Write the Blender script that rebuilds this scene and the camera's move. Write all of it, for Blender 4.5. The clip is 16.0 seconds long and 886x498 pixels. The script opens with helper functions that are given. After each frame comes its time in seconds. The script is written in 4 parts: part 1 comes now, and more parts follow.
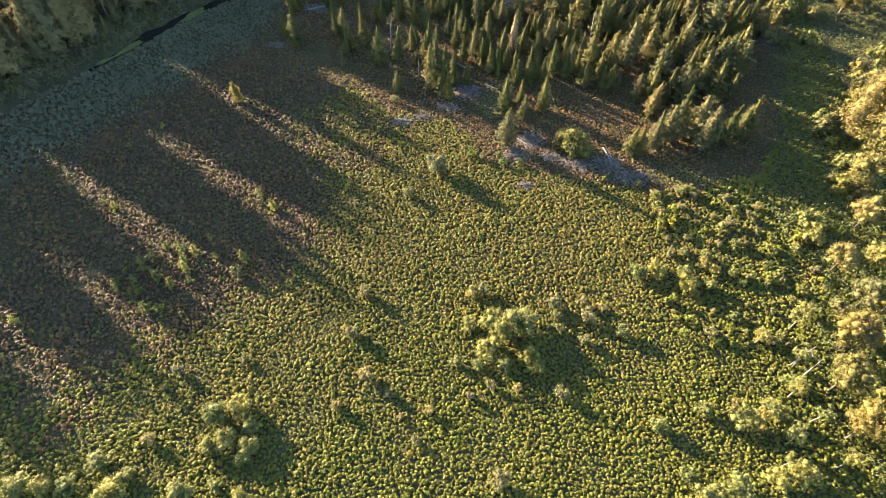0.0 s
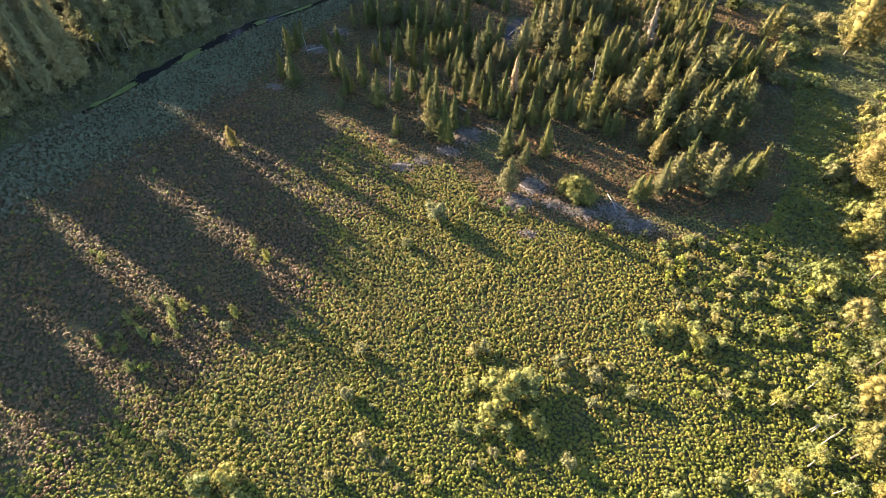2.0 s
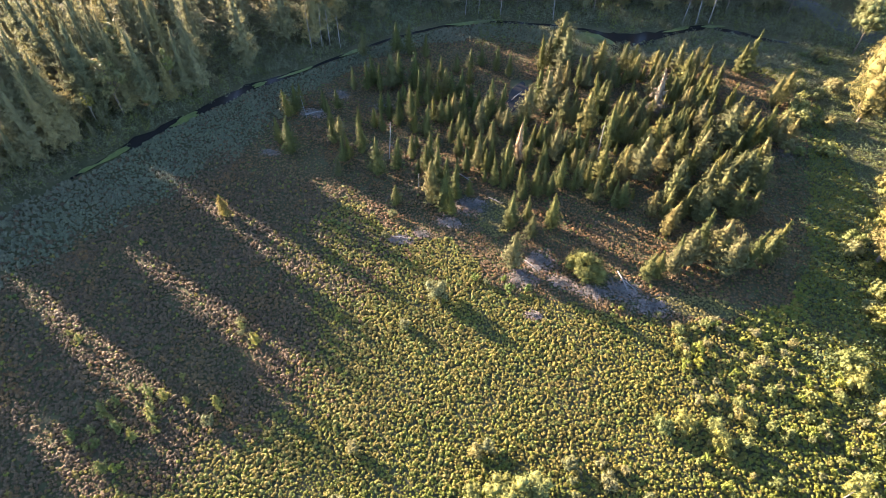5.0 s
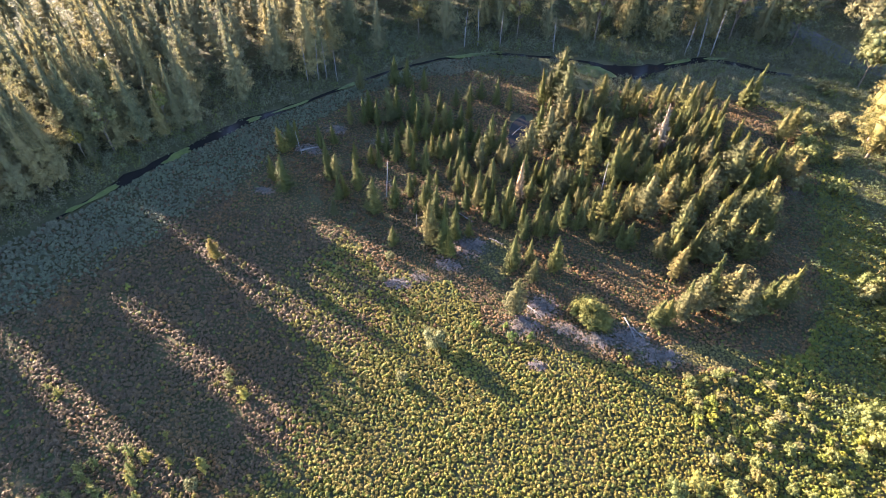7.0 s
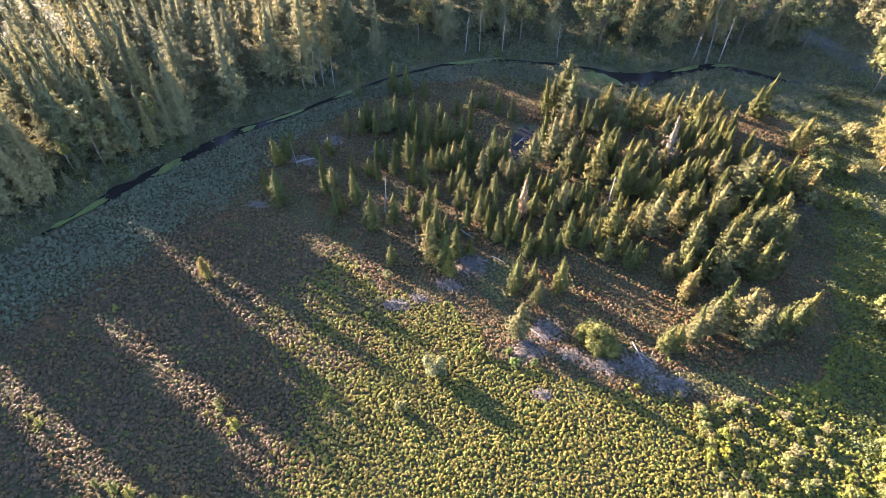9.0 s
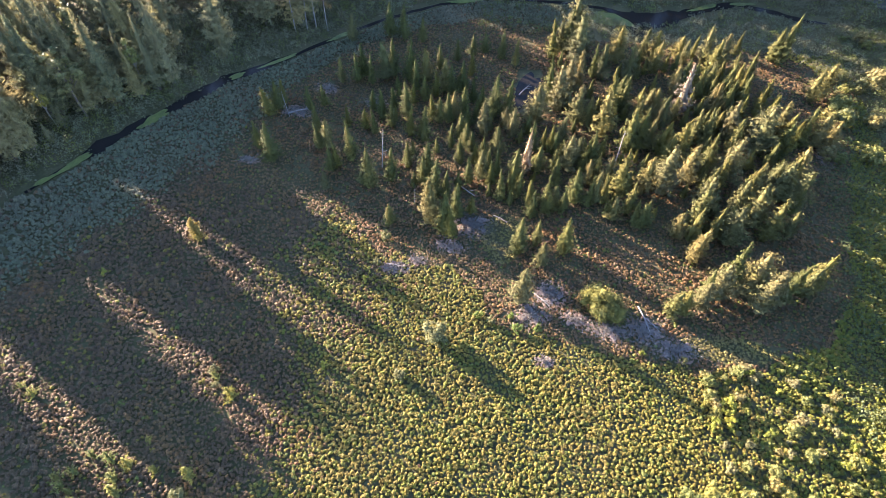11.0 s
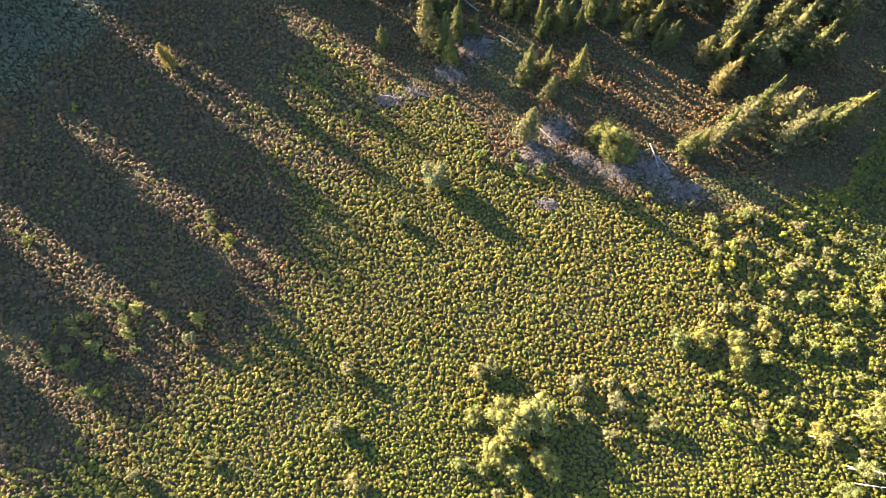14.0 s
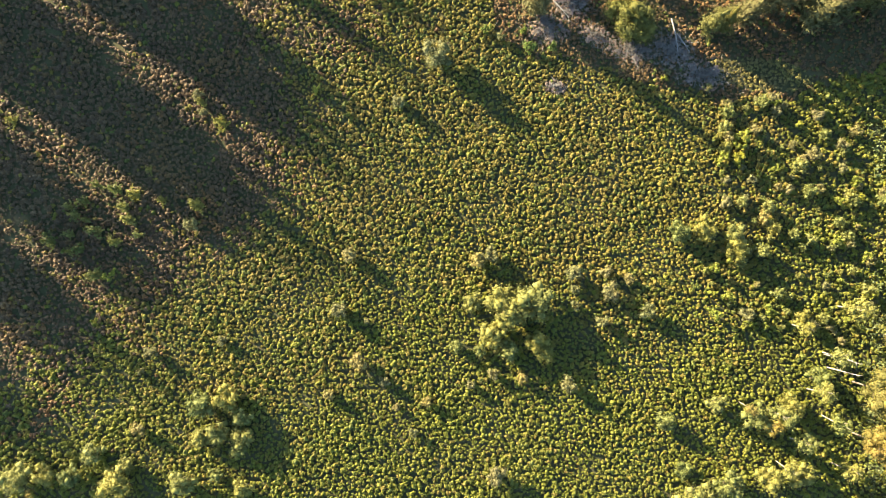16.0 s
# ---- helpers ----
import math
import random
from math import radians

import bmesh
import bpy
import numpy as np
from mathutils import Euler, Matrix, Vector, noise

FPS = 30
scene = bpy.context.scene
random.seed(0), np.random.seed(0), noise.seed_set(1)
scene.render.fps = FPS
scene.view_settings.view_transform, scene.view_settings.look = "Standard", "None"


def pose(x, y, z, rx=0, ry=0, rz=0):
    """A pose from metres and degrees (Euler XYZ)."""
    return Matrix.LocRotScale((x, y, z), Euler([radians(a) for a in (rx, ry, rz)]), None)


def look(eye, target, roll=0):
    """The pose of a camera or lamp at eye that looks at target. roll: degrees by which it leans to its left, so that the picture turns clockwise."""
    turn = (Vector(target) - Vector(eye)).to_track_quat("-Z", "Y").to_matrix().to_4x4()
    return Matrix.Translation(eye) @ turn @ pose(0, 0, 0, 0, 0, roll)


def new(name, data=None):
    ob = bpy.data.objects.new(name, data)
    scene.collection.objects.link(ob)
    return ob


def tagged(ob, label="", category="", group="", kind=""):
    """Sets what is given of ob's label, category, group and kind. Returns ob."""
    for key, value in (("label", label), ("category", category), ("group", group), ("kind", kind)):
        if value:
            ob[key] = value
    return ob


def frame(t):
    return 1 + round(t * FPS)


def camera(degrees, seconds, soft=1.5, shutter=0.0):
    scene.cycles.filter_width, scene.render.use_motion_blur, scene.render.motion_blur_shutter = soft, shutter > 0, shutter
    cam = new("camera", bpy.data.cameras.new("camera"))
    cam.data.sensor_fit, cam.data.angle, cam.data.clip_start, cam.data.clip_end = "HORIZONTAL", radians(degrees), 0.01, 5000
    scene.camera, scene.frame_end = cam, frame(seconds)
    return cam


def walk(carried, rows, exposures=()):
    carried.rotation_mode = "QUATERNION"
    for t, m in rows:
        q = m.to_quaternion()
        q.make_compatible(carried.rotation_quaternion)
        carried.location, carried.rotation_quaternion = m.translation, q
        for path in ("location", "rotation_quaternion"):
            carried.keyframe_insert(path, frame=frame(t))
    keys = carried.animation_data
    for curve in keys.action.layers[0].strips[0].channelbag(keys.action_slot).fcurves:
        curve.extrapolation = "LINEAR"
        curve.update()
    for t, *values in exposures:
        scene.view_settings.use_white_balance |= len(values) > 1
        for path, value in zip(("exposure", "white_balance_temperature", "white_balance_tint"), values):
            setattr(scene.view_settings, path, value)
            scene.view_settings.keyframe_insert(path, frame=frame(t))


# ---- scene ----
cam = camera(73.9, 16.0, 0.7)
PATH = [
    (0, (2.422, -20.106, 65.63), (2.304, -18.951, 64.002), 0.3),
    (0.5, (2.322, -18.9, 65.57), (2.201, -17.729, 63.953), 0.3),
    (1, (2.21, -17.656, 65.507), (2.088, -16.469, 63.902), 0.3),
    (1.5, (2.01, -16.443, 65.467), (1.887, -15.24, 63.874), 0.4),
    (2, (1.869, -15.226, 65.42), (1.745, -14.006, 63.84), 0.4),
    (2.5, (1.752, -13.971, 65.36), (1.626, -12.734, 63.793), 0.5),
    (3, (1.679, -12.698, 65.332), (1.549, -11.446, 63.778), 0.4),
    (3.5, (1.545, -11.458, 65.326), (1.414, -10.189, 63.786), 0.5),
    (4, (1.429, -10.24, 65.328), (1.296, -8.955, 63.801), 0.5),
    (4.2, (1.374, -9.767, 65.326), (1.237, -8.475, 63.806), 0.6),
    (6.5, (0.696, -4.21, 65.144), (0.555, -2.849, 63.685), 0.6),
    (7, (0.593, -3.007, 65.123), (0.451, -1.637, 63.672), 0.6),
    (7.5, (0.475, -1.785, 65.118), (0.332, -0.415, 63.668), 0.6),
    (8, (0.334, -0.659, 65.095), (0.192, 0.71, 63.644), 0.6),
    (10.3, (-0.31, 4.657, 64.585), (-0.444, 5.946, 63.061), 0.8),
    (10.5, (-0.345, 5.101, 64.585), (-0.475, 6.365, 63.041), 0.7),
    (11, (-0.458, 6.259, 64.538), (-0.581, 7.458, 62.942), 0.7),
    (11.5, (-0.552, 7.404, 64.484), (-0.668, 8.535, 62.838), 0.7),
    (12, (-0.709, 8.55, 64.439), (-0.815, 9.6, 62.74), 0.8),
    (12.5, (-0.868, 9.761, 64.401), (-0.96, 10.709, 62.642), 0.8),
    (13, (-1.055, 11.141, 64.449), (-1.133, 11.966, 62.629), 1.0),
    (13.5, (-1.194, 12.47, 64.485), (-1.258, 13.17, 62.612), 1.1),
    (14, (-1.366, 13.637, 64.512), (-1.414, 14.199, 62.593), 1.3),
    (14.5, (-1.557, 14.815, 64.521), (-1.589, 15.225, 62.564), 1.9),
    (15, (-1.637, 15.944, 64.541), (-1.651, 16.201, 62.558), 3.1),
    (15.5, (-1.783, 17.126, 64.506), (-1.79, 17.298, 62.513), 4.2),
    (16, (-2.067, 18.334, 64.485), (-2.055, 18.387, 62.486), 19.6),
]
walk(cam, [(t, look(eye, target, roll)) for t, eye, target, roll in PATH], [(0, 4.06, 6500, 14), (4, 4.26, 6200, 17), (7, 4.42, 5900, 25), (10, 4.5, 5850, 25), (12.5, 4.46, 5950, 24), (16, 3.86, 6500, 5)])

# ---- light ----
SUN_EL, SUN_AZ = 13.5, -60.0          # degrees; azimuth clockwise from +y
SUN_D = Vector((-math.sin(radians(SUN_AZ)), -math.cos(radians(SUN_AZ)), 0))   # the way the shadows fall
world = bpy.data.worlds.new("sky")
scene.world = world
world.use_nodes = True
wn = world.node_tree.nodes
sky = wn.new("ShaderNodeTexSky")
sky.sky_type, sky.sun_disc = "NISHITA", False
sky.ozone_density, sky.air_density, sky.dust_density = 2.2, 1.0, 0.5
sky.sun_elevation, sky.sun_rotation = radians(SUN_EL), radians(SUN_AZ)
world.node_tree.links.new(sky.outputs[0], wn["Background"].inputs[0])
wn["Background"].inputs[1].default_value = 0.070
sun = new("sun", bpy.data.lights.new("sun", "SUN"))
sun.data.energy, sun.data.angle, sun.data.color = 5.0, radians(0.6), (1.0, 0.80, 0.52)
sun.matrix_world = look(-200 * SUN_D + Vector((0, 0, 200 * math.tan(radians(SUN_EL)))), (0, 0, 0))


# ---- materials ----
def nodes_of(name):
    m = bpy.data.materials.new(name)
    m.use_nodes = True
    return m, m.node_tree.nodes, m.node_tree.links


def ramp(nt, links, fac, stops):
    r = nt.new("ShaderNodeValToRGB")
    while len(r.color_ramp.elements) < len(stops):
        r.color_ramp.elements.new(0.5)
    for e, (p, c) in zip(r.color_ramp.elements, stops):
        e.position, e.color = p, (*c, 1)
    links.new(fac, r.inputs[0])
    return r.outputs[0]


def noise_of(nt, links, scale, detail=3, vec=None, rough=0.55):
    n = nt.new("ShaderNodeTexNoise")
    n.inputs["Scale"].default_value, n.inputs["Detail"].default_value, n.inputs["Roughness"].default_value = scale, detail, rough
    if vec is None:
        g = nt.new("ShaderNodeNewGeometry")
        vec = g.outputs["Position"]
    links.new(vec, n.inputs["Vector"])
    return n.outputs["Fac"]


def mix(nt, links, fac, a, b, kind="MIX"):
    x = nt.new("ShaderNodeMix")
    x.data_type, x.blend_type = "RGBA", kind
    if isinstance(fac, float):
        x.inputs[0].default_value = fac
    else:
        links.new(fac, x.inputs[0])
    for k, v in ((6, a), (7, b)):
        if isinstance(v, tuple):
            x.inputs[k].default_value = (*v, 1)
        else:
            links.new(v, x.inputs[k])
    return x.outputs[2]


def leaf_mat(name, dark, mid, light, patch, patch_scale=0.09, through_light=0.35, rough=0.6, clumps=0.0, grain=0.0):
    """Foliage: each leaf its own shade, with broad patches of another tint; clumps: how far whole plants differ."""
    m, nt, links = nodes_of(name)
    g = nt.new("ShaderNodeNewGeometry")
    o = nt.new("ShaderNodeObjectInfo")
    shade = g.outputs["Random Per Island"]
    if clumps:
        plant = nt.new("ShaderNodeAttribute")
        plant.attribute_name = "plant"
        m_ = nt.new("ShaderNodeMix")
        m_.inputs[0].default_value = clumps
        links.new(shade, m_.inputs[2])
        links.new(plant.outputs["Fac"], m_.inputs[3])
        shade = m_.outputs[0]
    col = ramp(nt, links, shade, [(0.0, dark), (0.45, mid), (1.0, light)])
    p = ramp(nt, links, noise_of(nt, links, patch_scale, 4), [(0.42, (0, 0, 0)), (0.62, (1, 1, 1))])
    col = mix(nt, links, p, col, mix(nt, links, 0.6, col, patch))
    tone = ramp(nt, links, o.outputs["Random"], [(0.0, (0.72, 0.80, 0.78)), (0.5, (1, 1, 1)), (1.0, (1.25, 1.12, 0.85))])
    col = mix(nt, links, 1.0, col, tone, "MULTIPLY")
    b = nt["Principled BSDF"]
    links.new(col, b.inputs["Base Color"])
    if grain:
        fine = noise_of(nt, links, grain, 3, None, 0.65)
        col = mix(nt, links, 1.0, col, ramp(nt, links, fine, [(0.34, (0.62, 0.65, 0.66)), (0.5, (1, 1, 1)), (0.66, (1.22, 1.2, 1.12))]), "MULTIPLY")
        links.new(col, b.inputs["Base Color"])
        bp = nt.new("ShaderNodeBump")
        bp.inputs["Strength"].default_value, bp.inputs["Distance"].default_value = 0.8, 0.12
        links.new(fine, bp.inputs["Height"])
        links.new(bp.outputs[0], b.inputs["Normal"])
    b.inputs["Roughness"].default_value = rough
    b.inputs["Specular IOR Level"].default_value = 0.12
    t = nt.new("ShaderNodeBsdfTranslucent")
    links.new(col, t.inputs["Color"])
    s = nt.new("ShaderNodeMixShader")
    s.inputs[0].default_value = through_light
    links.new(b.outputs[0], s.inputs[1])
    links.new(t.outputs[0], s.inputs[2])
    links.new(s.outputs[0], nt["Material Output"].inputs["Surface"])
    return m


def rough_mat(name, stops, scale, rough=0.9, bump=0.3, fine=6.0):
    m, nt, links = nodes_of(name)
    a = noise_of(nt, links, scale, 5)
    f = noise_of(nt, links, scale * fine, 4)
    col = ramp(nt, links, a, stops)
    col = mix(nt, links, 0.5, col, ramp(nt, links, f, [(0.3, (0.5, 0.5, 0.5)), (0.7, (1.3, 1.3, 1.3))]), "MULTIPLY")
    b = nt["Principled BSDF"]
    links.new(col, b.inputs["Base Color"])
    b.inputs["Roughness"].default_value = rough
    b.inputs["Specular IOR Level"].default_value = 0.2
    bp = nt.new("ShaderNodeBump")
    bp.inputs["Strength"].default_value = bump
    links.new(f, bp.inputs["Height"])
    links.new(bp.outputs[0], b.inputs["Normal"])
    return m


def water_mat(name, col, rough=0.04):
    m, nt, links = nodes_of(name)
    b = nt["Principled BSDF"]
    b.inputs["Base Color"].default_value = (*col, 1)
    b.inputs["Roughness"].default_value = rough
    b.inputs["IOR"].default_value = 1.33
    b.inputs["Specular IOR Level"].default_value = 0.06
    bp = nt.new("ShaderNodeBump")
    bp.inputs["Strength"].default_value, bp.inputs["Distance"].default_value = 0.25, 0.1
    links.new(noise_of(nt, links, 1.5, 4), bp.inputs["Height"])
    links.new(bp.outputs[0], b.inputs["Normal"])
    return m


M_MARSH = leaf_mat("marsh_leaf", (0.076, 0.072, 0.017), (0.108, 0.097, 0.022), (0.146, 0.124, 0.028), (0.112, 0.088, 0.029), 0.11, 0.38, 0.6, 0.75, grain=7.0)
M_MARSH_DEEP = leaf_mat("marsh_leaf_deep", (0.048, 0.062, 0.018), (0.066, 0.084, 0.023), (0.088, 0.104, 0.028), (0.087, 0.090, 0.025), 0.1, 0.38, 0.6, 0.75, grain=7.0)
M_LUSH = leaf_mat("lush_leaf", (0.060, 0.073, 0.013), (0.088, 0.099, 0.017), (0.122, 0.126, 0.022), (0.098, 0.100, 0.022), 0.15, 0.38, 0.6, 0.75, grain=7.0)
M_UNDER = leaf_mat("undergrowth_leaf", (0.024, 0.036, 0.0168), (0.045, 0.063, 0.027), (0.072, 0.09, 0.036), (0.06, 0.066, 0.03), 0.12, 0.3, 0.6, 0.7)
M_BRUSH = leaf_mat("dead_brush_leaf", (0.075, 0.053, 0.043), (0.125, 0.092, 0.076), (0.185, 0.142, 0.118), (0.14, 0.085, 0.06), 0.5, 0.15, 0.8, 0.5, grain=7.0)
M_TURF = leaf_mat("turf_leaf", (0.062, 0.064, 0.022), (0.090, 0.086, 0.028), (0.125, 0.110, 0.038), (0.09, 0.072, 0.036), 0.3, 0.25, 0.6, 0.7, grain=7.0)
M_HEATH = leaf_mat("heath_leaf", (0.042, 0.030, 0.022), (0.066, 0.045, 0.028), (0.100, 0.066, 0.034), (0.068, 0.053, 0.031), 0.07, 0.25, 0.6, 0.7, grain=7.0)
M_RUST = leaf_mat("rust_leaf", (0.054, 0.034, 0.018), (0.086, 0.050, 0.023), (0.126, 0.073, 0.030), (0.09, 0.07, 0.034), 0.13, 0.25, 0.6, 0.7, grain=7.0)
M_SEDGE = leaf_mat("sedge_leaf", (0.0468, 0.054, 0.0372), (0.072, 0.0828, 0.054), (0.099, 0.1098, 0.069), (0.081, 0.075, 0.054), 0.06, 0.3, 0.6, 0.7, grain=7.0)
M_FIR = leaf_mat("fir_needles", (0.028, 0.035, 0.011), (0.050, 0.055, 0.014), (0.078, 0.076, 0.018), (0.068, 0.062, 0.019), 0.05, 0.14, 0.75)
M_PINE = leaf_mat("pine_needles", (0.036, 0.039, 0.014), (0.060, 0.059, 0.020), (0.088, 0.081, 0.027), (0.080, 0.066, 0.029), 0.06, 0.14, 0.75)
M_FOREST = leaf_mat("forest_needles", (0.070, 0.070, 0.040), (0.112, 0.108, 0.054), (0.162, 0.146, 0.066), (0.140, 0.120, 0.060), 0.03, 0.36, 0.75)
M_BROAD = leaf_mat("broad_leaf", (0.048, 0.057, 0.021), (0.096, 0.096, 0.036), (0.15, 0.138, 0.054), (0.132, 0.102, 0.045), 0.12, 0.35)
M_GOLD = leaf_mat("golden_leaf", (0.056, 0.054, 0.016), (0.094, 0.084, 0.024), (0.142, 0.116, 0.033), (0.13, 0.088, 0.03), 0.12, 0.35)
M_WILLOW = leaf_mat("willow_leaf", (0.064, 0.072, 0.022), (0.106, 0.111, 0.033), (0.160, 0.156, 0.050), (0.108, 0.109, 0.031), 0.2, 0.35)
M_LUSH_BUSH = leaf_mat("bush_leaf", (0.035, 0.058, 0.014), (0.062, 0.092, 0.02), (0.10, 0.13, 0.028), (0.08, 0.095, 0.024), 0.2)
M_PALE = leaf_mat("pale_leaf", (0.074, 0.074, 0.030), (0.116, 0.110, 0.045), (0.168, 0.152, 0.066), (0.128, 0.110, 0.052), 0.2, 0.35)
M_BRIGHT = leaf_mat("bright_leaf", (0.072, 0.084, 0.012), (0.12, 0.132, 0.021), (0.18, 0.174, 0.033), (0.18, 0.18, 0.03), 0.2)
M_DRY = leaf_mat("dry_twig_leaf", (0.065, 0.048, 0.036), (0.1, 0.076, 0.055), (0.145, 0.112, 0.08), (0.12, 0.082, 0.06), 0.3, 0.15)
M_BARK = rough_mat("bark", [(0.3, (0.0462, 0.0363, 0.02772)), (0.7, (0.1056, 0.0825, 0.0627))], 3.0)
M_PALEBARK = rough_mat("pale_bark", [(0.3, (0.085, 0.075, 0.062)), (0.7, (0.155, 0.142, 0.12))], 2.0)
M_DEAD = rough_mat("dead_wood", [(0.3, (0.095, 0.085, 0.078)), (0.7, (0.18, 0.165, 0.152))], 2.5)
M_TWIG = rough_mat("twig", [(0.3, (0.0594, 0.0528, 0.0462)), (0.7, (0.132, 0.1188, 0.1056))], 2.5)
M_GROUND = rough_mat("peat", [(0.3, (0.026, 0.027, 0.010)), (0.55, (0.038, 0.036, 0.014)), (0.75, (0.052, 0.042, 0.021))], 0.25, 1.0, 0.8, 9.0)
M_GREY = rough_mat("dry_litter", [(0.3, (0.055, 0.041, 0.034)), (0.55, (0.105, 0.080, 0.067)), (0.75, (0.17, 0.132, 0.112))], 3.0, 1.0, 1.0, 4.0)
M_LILY = rough_mat("lily_mat", [(0.3, (0.033, 0.0429, 0.0099)), (0.7, (0.0726, 0.0825, 0.0165))], 0.8, 0.6, 0.4, 6.0)
M_WATER = water_mat("water", (0.010, 0.009, 0.008))
M_ASPHALT = rough_mat("asphalt", [(0.3, (0.033, 0.033, 0.0363)), (0.7, (0.0495, 0.0495, 0.0528))], 0.8, 0.85, 0.1)


# ---- mesh tools ----
def mesh_np(name, v, faces, mats, index=None):
    """A mesh from arrays: v (n, 3) and faces (m, k), with one material index a face."""
    me = bpy.data.meshes.new(name)
    v, faces = np.asarray(v, np.float32), np.asarray(faces, np.int32)
    m, k = faces.shape
    me.vertices.add(len(v))
    me.vertices.foreach_set("co", v.ravel())
    me.loops.add(m * k)
    me.loops.foreach_set("vertex_index", faces.ravel())
    me.polygons.add(m)
    me.polygons.foreach_set("loop_start", np.arange(0, m * k, k, dtype=np.int32))
    for mt in mats:
        me.materials.append(mt)
    if index is not None:
        me.polygons.foreach_set("material_index", np.asarray(index, np.int32))
    me.update(calc_edges=True)
    return me


def unit(a):
    return a / np.maximum(np.linalg.norm(a, axis=1, keepdims=True), 1e-6)


def blades(c, along, length, width, rng, cup=0.18, face=None):
    """Leaf sprays: tapering blades round the centres c, long axis along; face: the way they look."""
    n = len(c)
    if face is None:
        a = unit(along)
        side = unit(np.cross(a, unit(rng.normal(size=(n, 3)))))
        up = np.cross(side, a)
    else:
        up = unit(face)
        a = unit(along - up * np.sum(along * up, 1, keepdims=True))
        side = np.cross(up, a)
    L, Wd = (np.broadcast_to(np.asarray(q, float), (n,))[:, None] for q in (length, width))
    p = np.stack([c - a * L * 0.42 + side * Wd * 0.55, c - a * L * 0.42 - side * Wd * 0.55 - up * Wd * cup, c + a * L * 0.58 - up * Wd * cup], 1)
    return p.reshape(-1, 3), np.arange(3 * n).reshape(n, 3)


def tube(path, radii, sides=6):
    """A tapered limb along a path, as quads."""
    path, v, f = [Vector(p) for p in path], [], []
    for i, p in enumerate(path):
        d = (path[min(i + 1, len(path) - 1)] - path[max(i - 1, 0)]).normalized()
        x = d.orthogonal().normalized()
        y = d.cross(x)
        for k in range(sides):
            a = 2 * math.pi * k / sides
            v.append(p + radii[i] * (math.cos(a) * x + math.sin(a) * y))
    for i in range(len(path) - 1):
        for k in range(sides):
            f.append((i * sides + k, i * sides + (k + 1) % sides, (i + 1) * sides + (k + 1) % sides, (i + 1) * sides + k))
    return np.array([tuple(q) for q in v]), np.array(f)


def join(pieces):
    v, f, n = [], [], 0
    for a, b in pieces:
        v.append(a), f.append(b + n)
        n += len(a)
    return np.concatenate(v), np.concatenate(f)


def thing(name, parts, m, label, category, group=""):
    """An Empty at the base with its meshes as parts."""
    e = new(name)
    e.empty_display_size = 0.3
    e.matrix_basis = m
    for pn, me in parts:
        new(pn, me).parent = e
    return tagged(e, label, category, group)


def stuff(name, me, label, category):
    return tagged(new(name, me), label, category, kind="stuff")


def at(x, y, s=1.0, wide=1.0, rng=None, z=0.0, lean=0.0):
    r = rng or random
    m = Matrix.Translation((x, y, z)) @ Euler((radians(r.uniform(-lean, lean)), radians(r.uniform(-lean, lean)), r.uniform(0, 6.28))).to_matrix().to_4x4()
    return m @ Matrix.Diagonal((s * wide, s * wide, s, 1))


